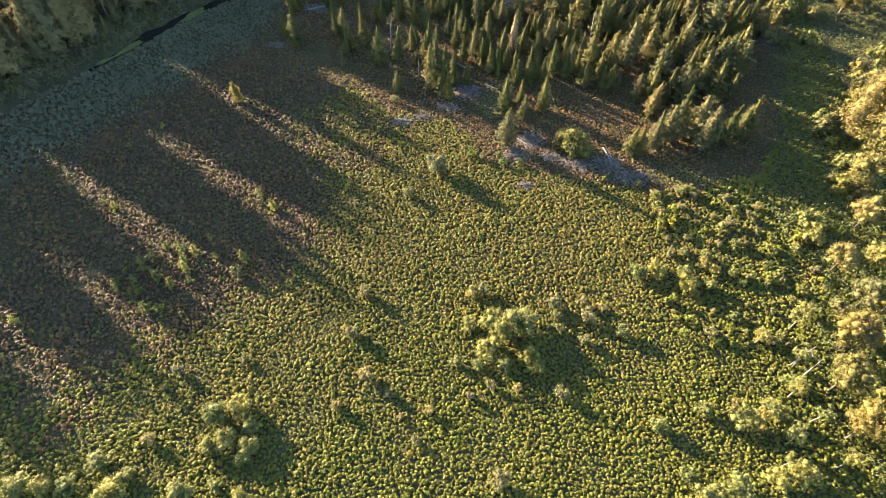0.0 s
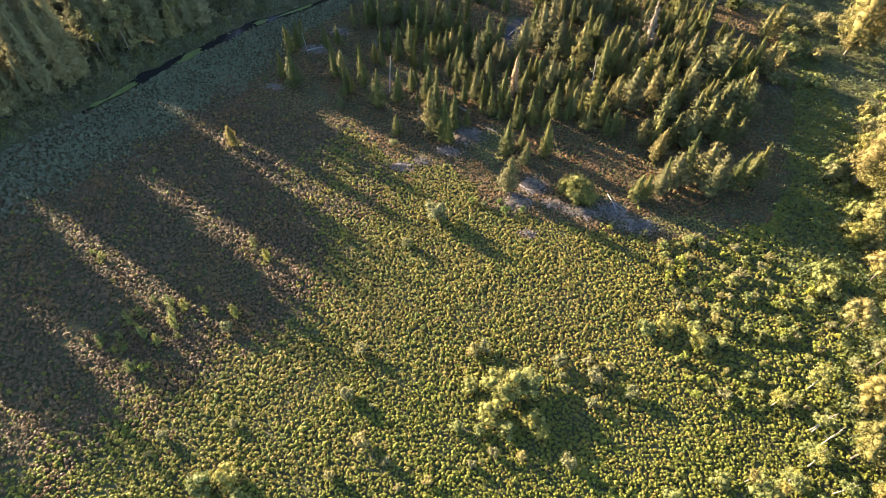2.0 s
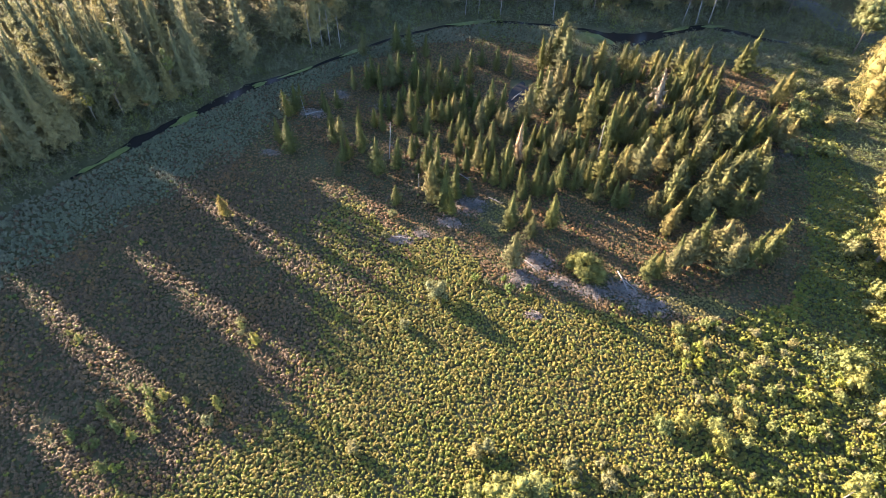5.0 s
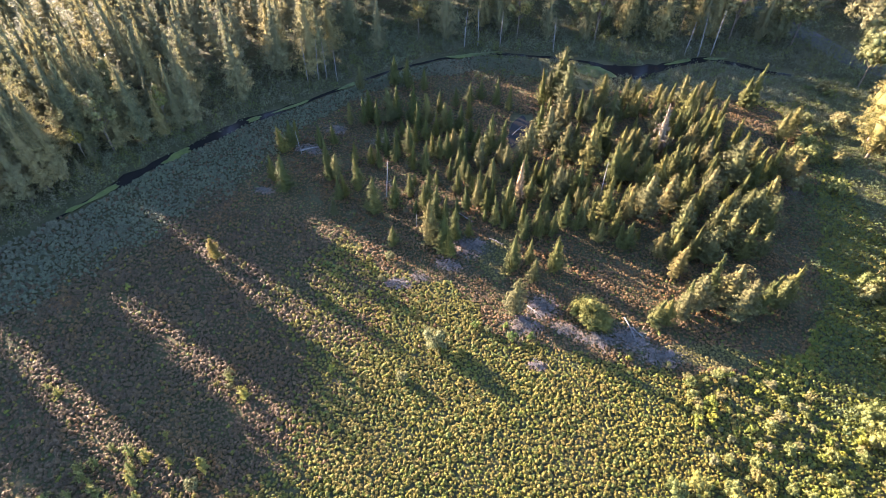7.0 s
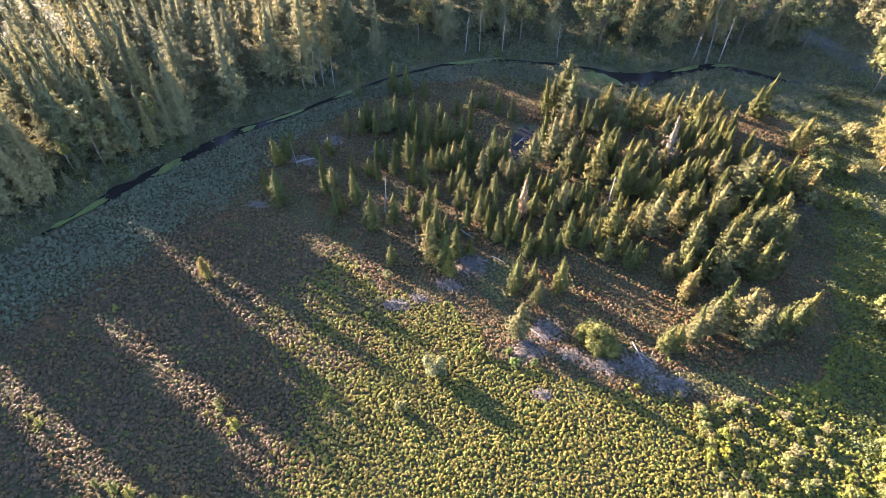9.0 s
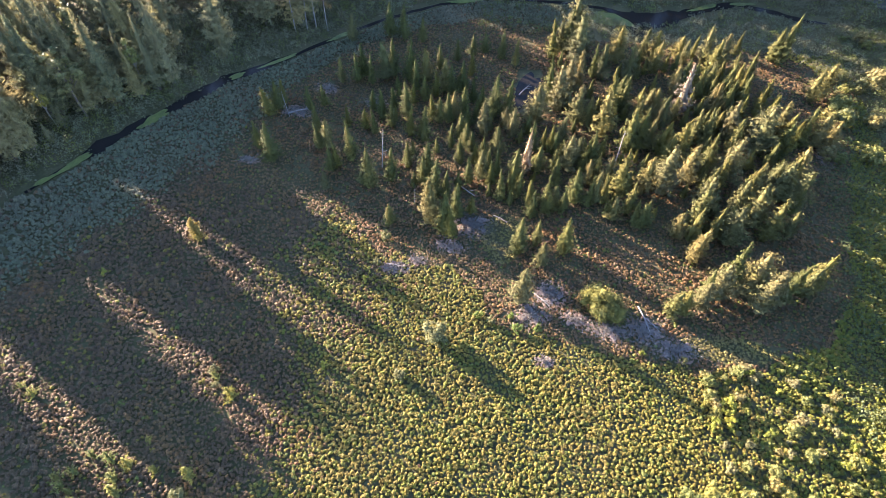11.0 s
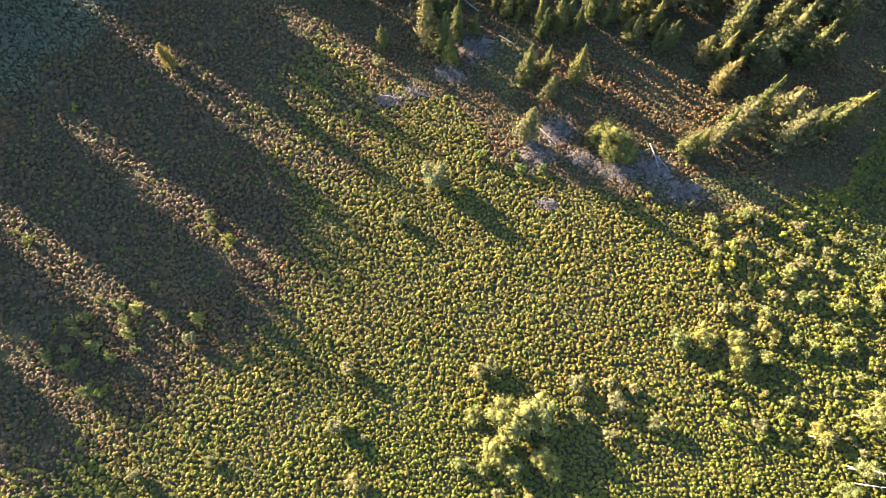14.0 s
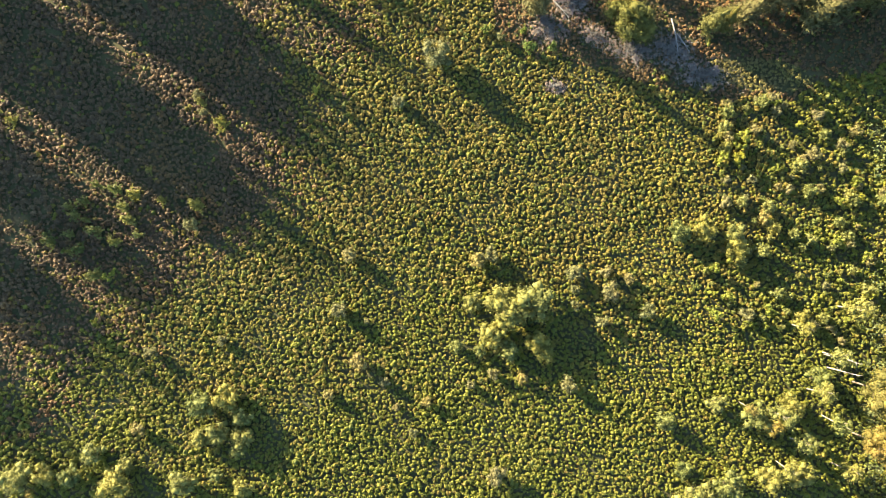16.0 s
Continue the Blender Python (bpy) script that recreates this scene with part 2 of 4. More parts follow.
# ---- plants ----
def conifer(seed, h, radius, taper, needles, bark, branches, per, bare=0.06, droop=-0.15, spray=0.55, ragged=0.25, slim=0.45, loose=0.55, fan=0.7, core=0.62):
    """Trunk and crown of a conifer: whorled branches, each with its needle sprays."""
    rng = np.random.default_rng(seed)
    sway = rng.normal(size=2) * 0.02 * h
    trunk = tube([(sway[0] * t * t, sway[1] * t * t, h * t) for t in (-0.02, 0.3, 0.65, 0.97)], [0.018 * h, 0.014 * h, 0.008 * h, 0.002 * h])
    q = rng.random(branches)
    t = bare + (1 - bare) * np.where(rng.random(branches) < 0.6, 1 - np.sqrt(1 - q), q)
    levels = max(12, int(7 * h ** 0.5))
    t = (np.floor(np.sort(t) * levels) + 0.5 + 0.26 * rng.normal(size=branches)).clip(0.2, levels - 0.1) / levels
    az = rng.random(branches) * 6.2832
    lobe = 1 + 0.28 * np.sin(az * 2 + seed) + 0.18 * np.sin(az * 3 + 9 * t + seed)
    low = np.clip((t - bare) / 0.16, 0.35, 1)
    R = radius * ((1 - t) ** taper * low * lobe * (1 + ragged * rng.normal(size=branches)).clip(0.45, 1.5) + 0.035)
    s = rng.uniform(0.12, 1.0, (branches, per)) ** 0.6
    s[:, 0] = 1.0
    ca, sa = np.cos(az)[:, None], np.sin(az)[:, None]
    side = rng.normal(size=(branches, per)) * (0.06 + 0.16 * (1 - s)) * R[:, None]
    x = ca * R[:, None] * s - sa * side
    y = sa * R[:, None] * s + ca * side
    z = h * 0.985 * t[:, None] + droop * R[:, None] * s + 0.14 * R[:, None] * s * s + rng.normal(size=x.shape) * 0.006 * h
    c = np.stack([x + sway[0] * t[:, None] ** 2, y + sway[1] * t[:, None] ** 2, z], -1).reshape(-1, 3)
    along = np.stack([ca + 0 * x - fan * sa * rng.normal(size=x.shape), sa + 0 * x + fan * ca * rng.normal(size=x.shape), 0.25 + 0.45 * rng.normal(size=x.shape)], -1).reshape(-1, 3)
    size = spray * (0.45 + 0.55 * (1 - t))[:, None] * rng.uniform(0.7, 1.3, x.shape)
    face = np.stack([ca + 0 * x, sa + 0 * x, 0.45 + 0 * x], -1).reshape(-1, 3) + loose * rng.normal(size=c.shape)
    along += np.array([0, 0, 0.5])
    v, f = blades(c, along, size.ravel(), slim * size.ravel(), rng, 0.18, face)
    tip = np.array([[sway[0], sway[1], h * (0.95 + 0.02 * k)] for k in range(3)])
    v2, f2 = blades(tip, np.array([[0, 0, 1.0]] * 3) + 0.1 * rng.normal(size=(3, 3)), spray * 0.9, spray * 0.22, rng)
    # solid inner cone, added to block light so the crown gets a shaded side
    lv = np.linspace(bare + 0.03, 0.94, 10)
    rr = core * radius * ((1 - lv) ** taper * np.clip((lv - bare) / 0.16, 0.35, 1) + 0.02)
    ring = rng.uniform(0.45, 1.35, (10, 8, 1)) * rr[:, None, None] * np.stack([np.cos(np.arange(8) * 0.7854), np.sin(np.arange(8) * 0.7854)], -1)[None]
    cv = np.concatenate([ring + (sway * lv[:, None] ** 2)[:, None, :], (h * 0.985 * lv[:, None, None] + droop * 0.5 * rr[:, None, None] + 0.012 * h * rng.normal(size=(10, 8, 1)))], -1).reshape(-1, 3)
    cf = np.array([q for a in range(9) for k in range(8) for q in ((8 * a + k, 8 * a + (k + 1) % 8, 8 * a + 8 + k), (8 * a + (k + 1) % 8, 8 * a + 8 + (k + 1) % 8, 8 * a + 8 + k))])
    v, f = join([(v, f), (v2, f2), (cv, cf)])
    return [("trunk", mesh_np("trunk", *trunk, [bark])), ("crown", mesh_np("crown", v, f, [needles]))]


def broadleaf(seed, h, spread, lobes, leaves, size, leaf, bark, stems=1, base=0.25, slim=0.55, outward=0.6):
    """A broad-leaved tree or shrub: stems, limbs to every lobe of the crown, and its leaves."""
    rng = np.random.default_rng(seed)
    lc = rng.normal(size=(lobes, 3))
    lc = unit(lc) * rng.random((lobes, 1)) ** 0.45
    lc[:, 2] = np.abs(lc[:, 2]) if base < 0.15 else lc[:, 2]
    cz = h * (base + (1 - base) * (0.5 if base >= 0.15 else 0.15))
    hz = h * (1 - base) * (0.42 if base >= 0.15 else 0.7)
    lc = lc * np.array([spread * 0.36, spread * 0.36, hz * 0.8]) + np.array([0, 0, cz])
    lr = spread * rng.uniform(0.07, 0.18, lobes)
    limbs = []
    foot = [rng.normal(size=2) * 0.04 * spread * (stems > 1) for _ in range(stems)]
    if stems == 1:
        limbs.append(tube([(0, 0, -0.1), (0.01 * h, 0.0, 0.35 * h), (0, 0.015 * h, 0.62 * h), (0.01 * h, 0, 0.85 * h)], [0.012 * h, 0.01 * h, 0.006 * h, 0.002 * h], 7))
    for k in range(lobes):
        fx, fy = foot[k % stems]
        e = lc[k]
        if stems == 1:
            z0 = min(0.7 * e[2], 0.6 * h)
            limbs.append(tube([(0, 0, z0), (0.5 * e[0], 0.5 * e[1], 0.45 * z0 + 0.55 * e[2]), tuple(e)], [0.006 * h, 0.004 * h, 0.001 * h], 5))
            continue
        r0 = 0.011 * h / stems ** 0.4
        limbs.append(tube([(fx, fy, -0.1), (fx + 0.15 * e[0], fy + 0.15 * e[1], e[2] * 0.35), (fx + 0.55 * e[0], fy + 0.55 * e[1], e[2] * 0.75), tuple(e)], [r0, r0 * 0.8, r0 * 0.5, r0 * 0.15], 5))
    wood = join(limbs)
    pick = rng.integers(0, lobes, leaves)
    d = unit(rng.normal(size=(leaves, 3)))
    c = lc[pick] + d * (lr[pick] * rng.uniform(0.35, 1.0, leaves) ** 0.5 * (1 + 0.32 * rng.normal(size=leaves)))[:, None] * np.array([1, 1, 0.95])
    keep = c[:, 2] > 0.03 * h
    c, d = c[keep], d[keep]
    along = outward * d + np.array([0, 0, 0.25]) + 0.7 * rng.normal(size=d.shape)
    sz = size * rng.uniform(0.6, 1.35, len(c))
    v, f = blades(c, along, sz, slim * sz, rng, 0.18, d + np.array([0, 0, 0.25]) + 0.55 * rng.normal(size=d.shape))
    # solid octahedra added inside the lobes to block light
    octa = np.array([(1, 0, 0), (-1, 0, 0), (0, 1, 0), (0, -1, 0), (0, 0, 1), (0, 0, -1)])
    of = np.array([(0, 2, 4), (2, 1, 4), (1, 3, 4), (3, 0, 4), (2, 0, 5), (1, 2, 5), (3, 1, 5), (0, 3, 5)])
    ov = lc[:, None, :] + octa[None] * rng.uniform(0.5, 0.85, (lobes, 6, 1)) * lr[:, None, None]
    ov[..., 2] = np.maximum(ov[..., 2], 0.02 * h)
    v, f = join([(v, f), (ov.reshape(-1, 3), (of[None] + 6 * np.arange(lobes)[:, None, None]).reshape(-1, 3))])
    return [("stem" if stems > 1 else "trunk", mesh_np("wood", *wood, [bark])), ("crown", mesh_np("crown", v, f, [leaf]))]


def snag(seed, h, bark, limbs=9):
    """A dead standing tree with broken side branches."""
    rng = np.random.default_rng(seed)
    t = tube([(0, 0, -0.1), (0.01 * h, 0, 0.4 * h), (0.03 * h, 0.01 * h, 0.8 * h), (0.035 * h, 0.02 * h, h)], [0.014 * h, 0.011 * h, 0.007 * h, 0.003 * h])
    out = [("trunk", mesh_np("trunk", *t, [bark]))]
    for k in range(limbs):
        z, a, l = h * rng.uniform(0.3, 0.97), rng.uniform(0, 6.28), rng.uniform(0.5, 1.6)
        l *= 1.2 - z / h
        e = (l * math.cos(a), l * math.sin(a), z + rng.uniform(-0.2, 0.4))
        out.append(("branch", mesh_np("branch", *tube([(0.02 * h, 0, z), (e[0] * 0.6, e[1] * 0.6, z + 0.05), e], [0.035, 0.022, 0.008], 4), [bark])))
    return out


# ---- lie of the land ----
CREEK = [(-122, 4), (-92, 28), (-76, 46), (-67.6, 57.8), (-63.5, 64.2), (-60.9, 68.8), (-57.2, 74.0), (-53.1, 79.2), (-47.3, 86.9), (-41.2, 92.1), (-36.6, 96.1), (-28.0, 104.5), (-21.8, 109.8), (-12.7, 115.8), (-5.4, 118.5), (2.0, 119.5)]
FOREST_EDGE = [(-150, 2), (-124, 18), (-98, 36), (-77, 56), (-70.6, 67), (-61.9, 78.3), (-51.4, 90), (-40.7, 100), (-29.7, 113), (-20.6, 119), (-10.7, 123), (2, 126), (26.5, 125), (45, 127), (63, 126.5), (90, 118)]


def side_of(line, x, y):
    """Signed distance from a polyline, positive beyond it (to the far side)."""
    best, sign = np.full(np.shape(x), 1e9), np.zeros(np.shape(x))
    for (ax, ay), (bx, by) in zip(line, line[1:]):
        dx, dy = bx - ax, by - ay
        t = np.clip(((x - ax) * dx + (y - ay) * dy) / (dx * dx + dy * dy), 0, 1)
        d = np.hypot(x - ax - t * dx, y - ay - t * dy)
        s = np.sign(dx * (y - ay) - dy * (x - ax))
        sign = np.where(d < best, s, sign)
        best = np.minimum(d, best)
    return best * sign


def wobble(x, y, scale, seed=0.0):
    """Smooth noise of about -1 to 1 over the plan."""
    a = np.sin(x * scale * 1.3 + 1.7 * np.sin(y * scale * 0.9 + seed) + seed * 2)
    b = np.sin(y * scale * 1.1 + 1.9 * np.sin(x * scale * 0.7 - seed) + seed)
    c = np.sin((x + y) * scale * 2.3 + 2.1 * np.sin((x - y) * scale * 1.7 + seed))
    return (a + b + 0.7 * c) / 2.7


# one sheet of ground to the horizon, finer in the middle
axis = np.concatenate([-np.geomspace(4000, 170, 12), np.linspace(-160, 160, 129), np.geomspace(170, 4000, 12)])
gx, gy = np.meshgrid(axis, axis, indexing="ij")
gz = -0.12 + 0.08 * wobble(gx, gy, 0.5, 3)
rows_n = len(axis)
gi = np.arange(rows_n * rows_n).reshape(rows_n, rows_n)
gf = np.stack([gi[:-1, :-1], gi[1:, :-1], gi[1:, 1:], gi[:-1, 1:]], -1).reshape(-1, 4)
ground = tagged(new("ground", mesh_np("ground", np.stack([gx, gy, gz], -1).reshape(-1, 3), gf, [M_GROUND])), "dark peaty marsh ground under dense low shrubs", "ground", kind="structure")


def ribbon(name, line, widths, z, mat, label, category, step=1.5, rag=0.35, seed=0):
    """A flat strip with ragged edges along a line."""
    pts = []
    for i, ((ax, ay), (bx, by)) in enumerate(zip(line, line[1:])):
        n = max(1, int(math.hypot(bx - ax, by - ay) / step))
        for k in range(n):
            t = k / n
            pts.append((ax + t * (bx - ax), ay + t * (by - ay), widths[i] + t * (widths[i + 1] - widths[i])))
    pts.append((*line[-1], widths[-1]))
    r = random.Random(seed)
    v = []
    for i, (x, y, w) in enumerate(pts):
        a, b = pts[max(i - 1, 0)], pts[min(i + 1, len(pts) - 1)]
        d = Vector((b[0] - a[0], b[1] - a[1], 0)).normalized()
        nrm = Vector((-d.y, d.x, 0))
        p = Vector((x, y, z))
        v += [p + nrm * w * 0.5 * r.uniform(1 - rag, 1 + rag), p - nrm * w * 0.5 * r.uniform(1 - rag, 1 + rag)]
    f = [(2 * i, 2 * i + 1, 2 * i + 3, 2 * i + 2) for i in range(len(pts) - 1)]
    return tagged(new(name, mesh_np(name, np.array([tuple(q) for q in v]), np.array(f), [mat])), label, category, kind="structure")


def patch(name, x, y, rx, ry, z, mat, label, category, turn=0.0, seed=0, thick=0.03):
    """An uneven flat patch with a rounded rim."""
    r = random.Random(seed)
    n = 28
    ph = [r.uniform(0, 6.28) for _ in range(4)]
    v, f = [(x, y, z + thick)], []
    for ring, (q, dz) in enumerate(((0.55, thick), (0.92, thick), (1.0, 0.0))):
        for k in range(n):
            a = 2 * math.pi * k / n
            m = q * (1 + 0.18 * math.sin(2 * a + ph[0]) + 0.13 * math.sin(3 * a + ph[1]) + 0.09 * math.sin(5 * a + ph[2]) + 0.06 * math.sin(9 * a + ph[3]))
            px, py = rx * m * math.cos(a), ry * m * math.sin(a)
            v.append((x + px * math.cos(turn) - py * math.sin(turn), y + px * math.sin(turn) + py * math.cos(turn), z + dz))
    for k in range(n):
        j = (k + 1) % n
        f.append((0, 1 + k, 1 + j, 1 + j))
        for ring in range(2):
            o, p = 1 + ring * n, 1 + (ring + 1) * n
            f.append((o + k, p + k, p + j, o + j))
    bm = bmesh.new()
    vs = [bm.verts.new(q) for q in v]
    for q in f:
        bm.faces.new([vs[i] for i in dict.fromkeys(q)])
    me = bpy.data.meshes.new(name)
    bm.to_mesh(me)
    bm.free()
    me.materials.append(mat)
    return tagged(new(name, me), label, category, kind="structure")


WATER_Z = 0.02
ribbon("water_creek", CREEK[3:], [0.5, 1.2, 2.4, 2.6, 2.0, 2.2, 1.4, 0.9, 0.7, 0.8, 0.8, 1.2, 1.0], WATER_Z, M_WATER, "narrow dark creek winding along the forest edge", "creek", seed=2, rag=0.5)
ribbon("water_channel", [(2.0, 119.5), (12, 119.2), (19.4, 118.2), (24, 116), (28, 115), (32, 116.2), (36.4, 118.5), (41.7, 121.4), (46.2, 123), (49, 122), (53.5, 120.6), (57.3, 118.9), (62.7, 118)], [1.2, 0.8, 0.9, 2.4, 4.6, 4.6, 2.4, 2.0, 1.4, 1.2, 1.6, 1.4, 0.5], WATER_Z + 0.005, M_WATER, "dark open channel behind the wooded islet", "water", seed=3)
POND = (5.4, 90.5, 2.2, 5.6)
patch("water_pond", POND[0], POND[1], POND[2], POND[3], WATER_Z, M_WATER, "small dark pond between the conifers", "pond", -0.35, 4, 0.004)
patch("water_pool", 26.0, 112.0, 2.2, 5.0, WATER_Z, M_WATER, "dark still pool at the bend", "water", 0.1, 5, 0.008)
for k, (x, y, rx, ry, tn) in enumerate([(-55.4, 75.8, 3.0, 0.9, 0.95), (-63.3, 64.6, 2.6, 0.8, 1.0), (20.6, 114.4, 4.0, 2.2, -0.5), (-6, 118.2, 6, 0.7, 0.3), (39.5, 120.9, 4, 0.5, 0.5), (-39.5, 93.6, 3.4, 0.5, 0.75), (-45.6, 88.4, 1.6, 0.6, 0.8), (-30, 102.6, 3.2, 0.5, 0.8), (47.5, 123.2, 2.4, 0.6, 0.1), (-66, 60.6, 1.8, 0.5, 1.0)]):
    patch("lily_mat", x, y, rx, ry, WATER_Z + 0.02, M_LILY, "floating mat of yellow-green lily pads on the creek", "lily pads", tn, 20 + k, 0.02)
GREYS = [(-4.6, 55.3, 2.6, 1.3), (-1.5, 59.3, 3.2, 2.4), (6.9, 45.6, 2.6, 2.0), (9.3, 49.0, 2.4, 2.2), (12.3, 45.6, 2.2, 1.2), (16.5, 44.4, 3.2, 1.5), (20.8, 45.0, 2.8, 2.4), (24.5, 42.6, 3.4, 1.9), (-11.5, 50.8, 2.2, 1.2), (-8.6, 52.4, 1.6, 1.0), (-32.5, 80.5, 3.4, 1.6), (-29, 86.8, 2.2, 1.6), (8.6, 39.3, 1.5, 0.9), (-37.2, 68.4, 2.2, 1.0), (-20, 84, 2.5, 1.4), (52, 79, 1.6, 2.2)]
for k, (x, y, rx, ry) in enumerate(GREYS):
    for j in range(4):
        a = 1.57 * j + k
        patch("litter_patch", x + 0.5 * rx * math.cos(a), y + 0.5 * ry * math.sin(a), (0.24 - 0.04 * j) * rx, (0.24 - 0.03 * j) * ry, 0.02 + 0.004 * ((4 * k + j) % 9), M_GREY, "bare patch of grey-pink dead brush and litter", "dead brush", a, 40 + 4 * k + j, 0.05)

# ---- low cover ----
def inside(poly, x, y):
    c = np.zeros(np.shape(x), bool)
    for (ax, ay), (bx, by) in zip(poly, poly[1:] + poly[:1]):
        hit_ = ((ay > y) != (by > y)) & (x < (bx - ax) * (y - ay) / (by - ay + 1e-9) + ax)
        c ^= hit_
    return c


ISLET = [(-43, 64), (-32, 62), (-22, 60), (-14, 53.5), (-7, 52), (-2, 50), (3, 43), (12, 42), (22, 40.5), (34, 41), (44, 46), (49, 56), (53, 70), (57, 84), (62, 97), (52, 106), (38, 108), (28, 106), (16, 109), (0, 113), (-12, 109), (-24, 101), (-35, 88)]


def cover(name, x, y, size, height, leaves, leaf, mats, pick, rng, label, category, slim=0.85, body=0.0):
    """Low shrubs over the given places, all in one mesh: uneven domes of leaf sprays; body: a solid mound added to
    shade each clump and hide the ground.
    """
    n = len(x)
    foot = np.stack([x, y, 0 * x], -1)[:, None, :]
    dome = np.stack([size * rng.uniform(0.8, 1.25, n), size * rng.uniform(0.8, 1.25, n), height], -1)[:, None, :]
    d = rng.normal(size=(n, leaves, 3))
    d[..., 2] = np.abs(d[..., 2]) * 0.9 + 0.1
    d /= np.linalg.norm(d, axis=-1, keepdims=True)
    c = foot + d * rng.uniform(0.7, 1.1, (n, leaves, 1)) * dome
    along = rng.normal(size=d.shape)
    face = 0.8 * d + np.array([0, 0, 0.25]) + 0.34 * rng.normal(size=d.shape)
    ls = (leaf * rng.uniform(0.6, 1.4, (n, leaves)) * (0.4 + 0.6 * size[:, None] / size.mean())).ravel()
    v, f = blades(c.reshape(-1, 3), along.reshape(-1, 3), ls, slim * ls, rng, 0.15, face.reshape(-1, 3))
    index, tint = np.repeat(pick, leaves), rng.random(n)
    shade = np.repeat(tint, leaves)
    if body:
        rim = np.array([(0, 0, 1)] + [(0.66 * math.cos(a), 0.66 * math.sin(a), 0.7) for a in np.arange(4) * 1.5708] + [(math.cos(a), math.sin(a), 0.0) for a in np.arange(4) * 1.5708 + 0.785])
        tri = np.array([(0, 1 + k, 1 + (k + 1) % 4) for k in range(4)] + [(1 + k, 5 + k, 1 + (k + 1) % 4) for k in range(4)] + [(1 + (k + 1) % 4, 5 + k, 5 + (k + 1) % 4) for k in range(4)])
        spin = rng.uniform(0, 6.28, (n, 1))
        turned = np.stack([rim[None, :, 0] * np.cos(spin) - rim[None, :, 1] * np.sin(spin), rim[None, :, 0] * np.sin(spin) + rim[None, :, 1] * np.cos(spin), rim[None, :, 2] + 0 * spin], -1)
        mound = foot + turned * dome * rng.uniform(0.55, 1.25, (n, 9, 1)) * body
        v, f = join([(v, f), (mound.reshape(-1, 3), (tri[None] + 9 * np.arange(n)[:, None, None]).reshape(-1, 3))])
        index, shade = np.concatenate([index, np.repeat(pick, 12)]), np.concatenate([shade, np.repeat(tint, 12)])
    me = mesh_np(name, v, f, mats, index)
    me.attributes.new("plant", "FLOAT", "FACE").data.foreach_set("value", shade.astype(np.float32))
    return stuff(name, me, label, category)


def scatter(x0, x1, y0, y1, step, rng):
    nx, ny = int((x1 - x0) / step), int((y1 - y0) / step)
    i, j = np.meshgrid(np.arange(nx), np.arange(ny), indexing="ij")
    x = x0 + (i + 0.5 * (j % 2) + rng.uniform(-0.6, 0.6, i.shape)) * step
    y = y0 + (j + rng.uniform(-0.75, 0.75, i.shape)) * step
    return x.ravel(), y.ravel()


rng = np.random.default_rng(7)
x, y = scatter(-106, 62, -30, 118, 0.35, rng)
creek_d = side_of(CREEK, x, y)
land = (creek_d < np.where(x < -67, 0.0, -1.1)) & ~((np.abs(x - POND[0]) < 2.2) & (np.abs(y - POND[1]) < 6))
for ax, ay, rx, ry in GREYS:
    land &= rng.random(len(x)) < np.clip(((x - ax) / rx) ** 2 + ((y - ay) / ry) ** 2 - 0.1, 0.8, 1.0)
reach = np.hypot(x, y - 15)
open_ = (reach < 58) & (x < 50)
thin_ = np.where(open_, np.clip(1.75 - reach / 48, 0.78, 1.0), np.where(x > -64, 0.78, 0.5))
thin_ = np.where((x > -25) & (x < 48) & (y > 38) & (y < 72), np.maximum(thin_, 0.74), thin_)
land &= rng.random(len(x)) < thin_
land &= ~((y > 107) & (x > 12)) & (y > -24 + 4 * wobble(x, y, 0.2, 21)) & ((y > -14) | (rng.random(len(x)) < 0.75))
x, y, creek_d = x[land], y[land], creek_d[land]
islet = inside(ISLET, x + 1.2 * wobble(x, y, 0.9, 2), y + 1.2 * wobble(x, y, 0.8, 5))
brown = np.minimum((34 * y - 25 * (x + 42)) / 42 - 3, np.minimum((y - 8.5) * 0.9 - 0.75 * (x + 42) + 5, (-18.5 - x) * 0.7)) + 5 * wobble(x, y, 0.16, 1) + 2.5 * wobble(x, y, 0.6, 4) + rng.normal(size=len(x)) * 2.0
near_creek = creek_d + 14 + 3 * wobble(x, y, 0.2, 8) + rng.normal(size=len(x)) * 1.5 > 0
east = x - 34 + 4 * wobble(x, y, 0.3, 6) + rng.normal(size=len(x)) * 2 > 0
pick = np.where(rng.random(len(x)) < 0.25, 1, 0)
lush = 16 - y + 0.25 * (x - 5) + 9 * wobble(x, y, 0.12, 13) + rng.normal(size=len(x)) * 4
pick = np.where(rng.random(len(x)) < np.clip(0.38 + lush / 26, 0.14, 0.9), 5, pick)
pick = np.where(brown > 0, np.where(rng.random(len(x)) < np.clip(0.55 + brown / 14, 0, 0.93), 2, pick), pick)
rust_m = wobble(x, y, 0.35, 11) + 0.4 * rng.normal(size=len(x)) > 0.75
pick = np.where(rust_m & (brown > -6), 3, pick)
pick = np.where(east & (rng.random(len(x)) < 0.7), np.where(rng.random(len(x)) < 0.7, 5, 1), pick)
pick = np.where(near_creek, np.where(rng.random(len(x)) < 0.85, 4, 2), pick)
r_is = rng.random(len(x))
pick = np.where(islet, np.where(r_is < 0.52, 3, np.where(r_is < 0.93, 2, 1)), pick)
dry = np.zeros(len(x), bool)
for ax, ay, rx, ry in GREYS:
    dry |= ((x - ax) / rx) ** 2 + ((y - ay) / ry) ** 2 < 0.8
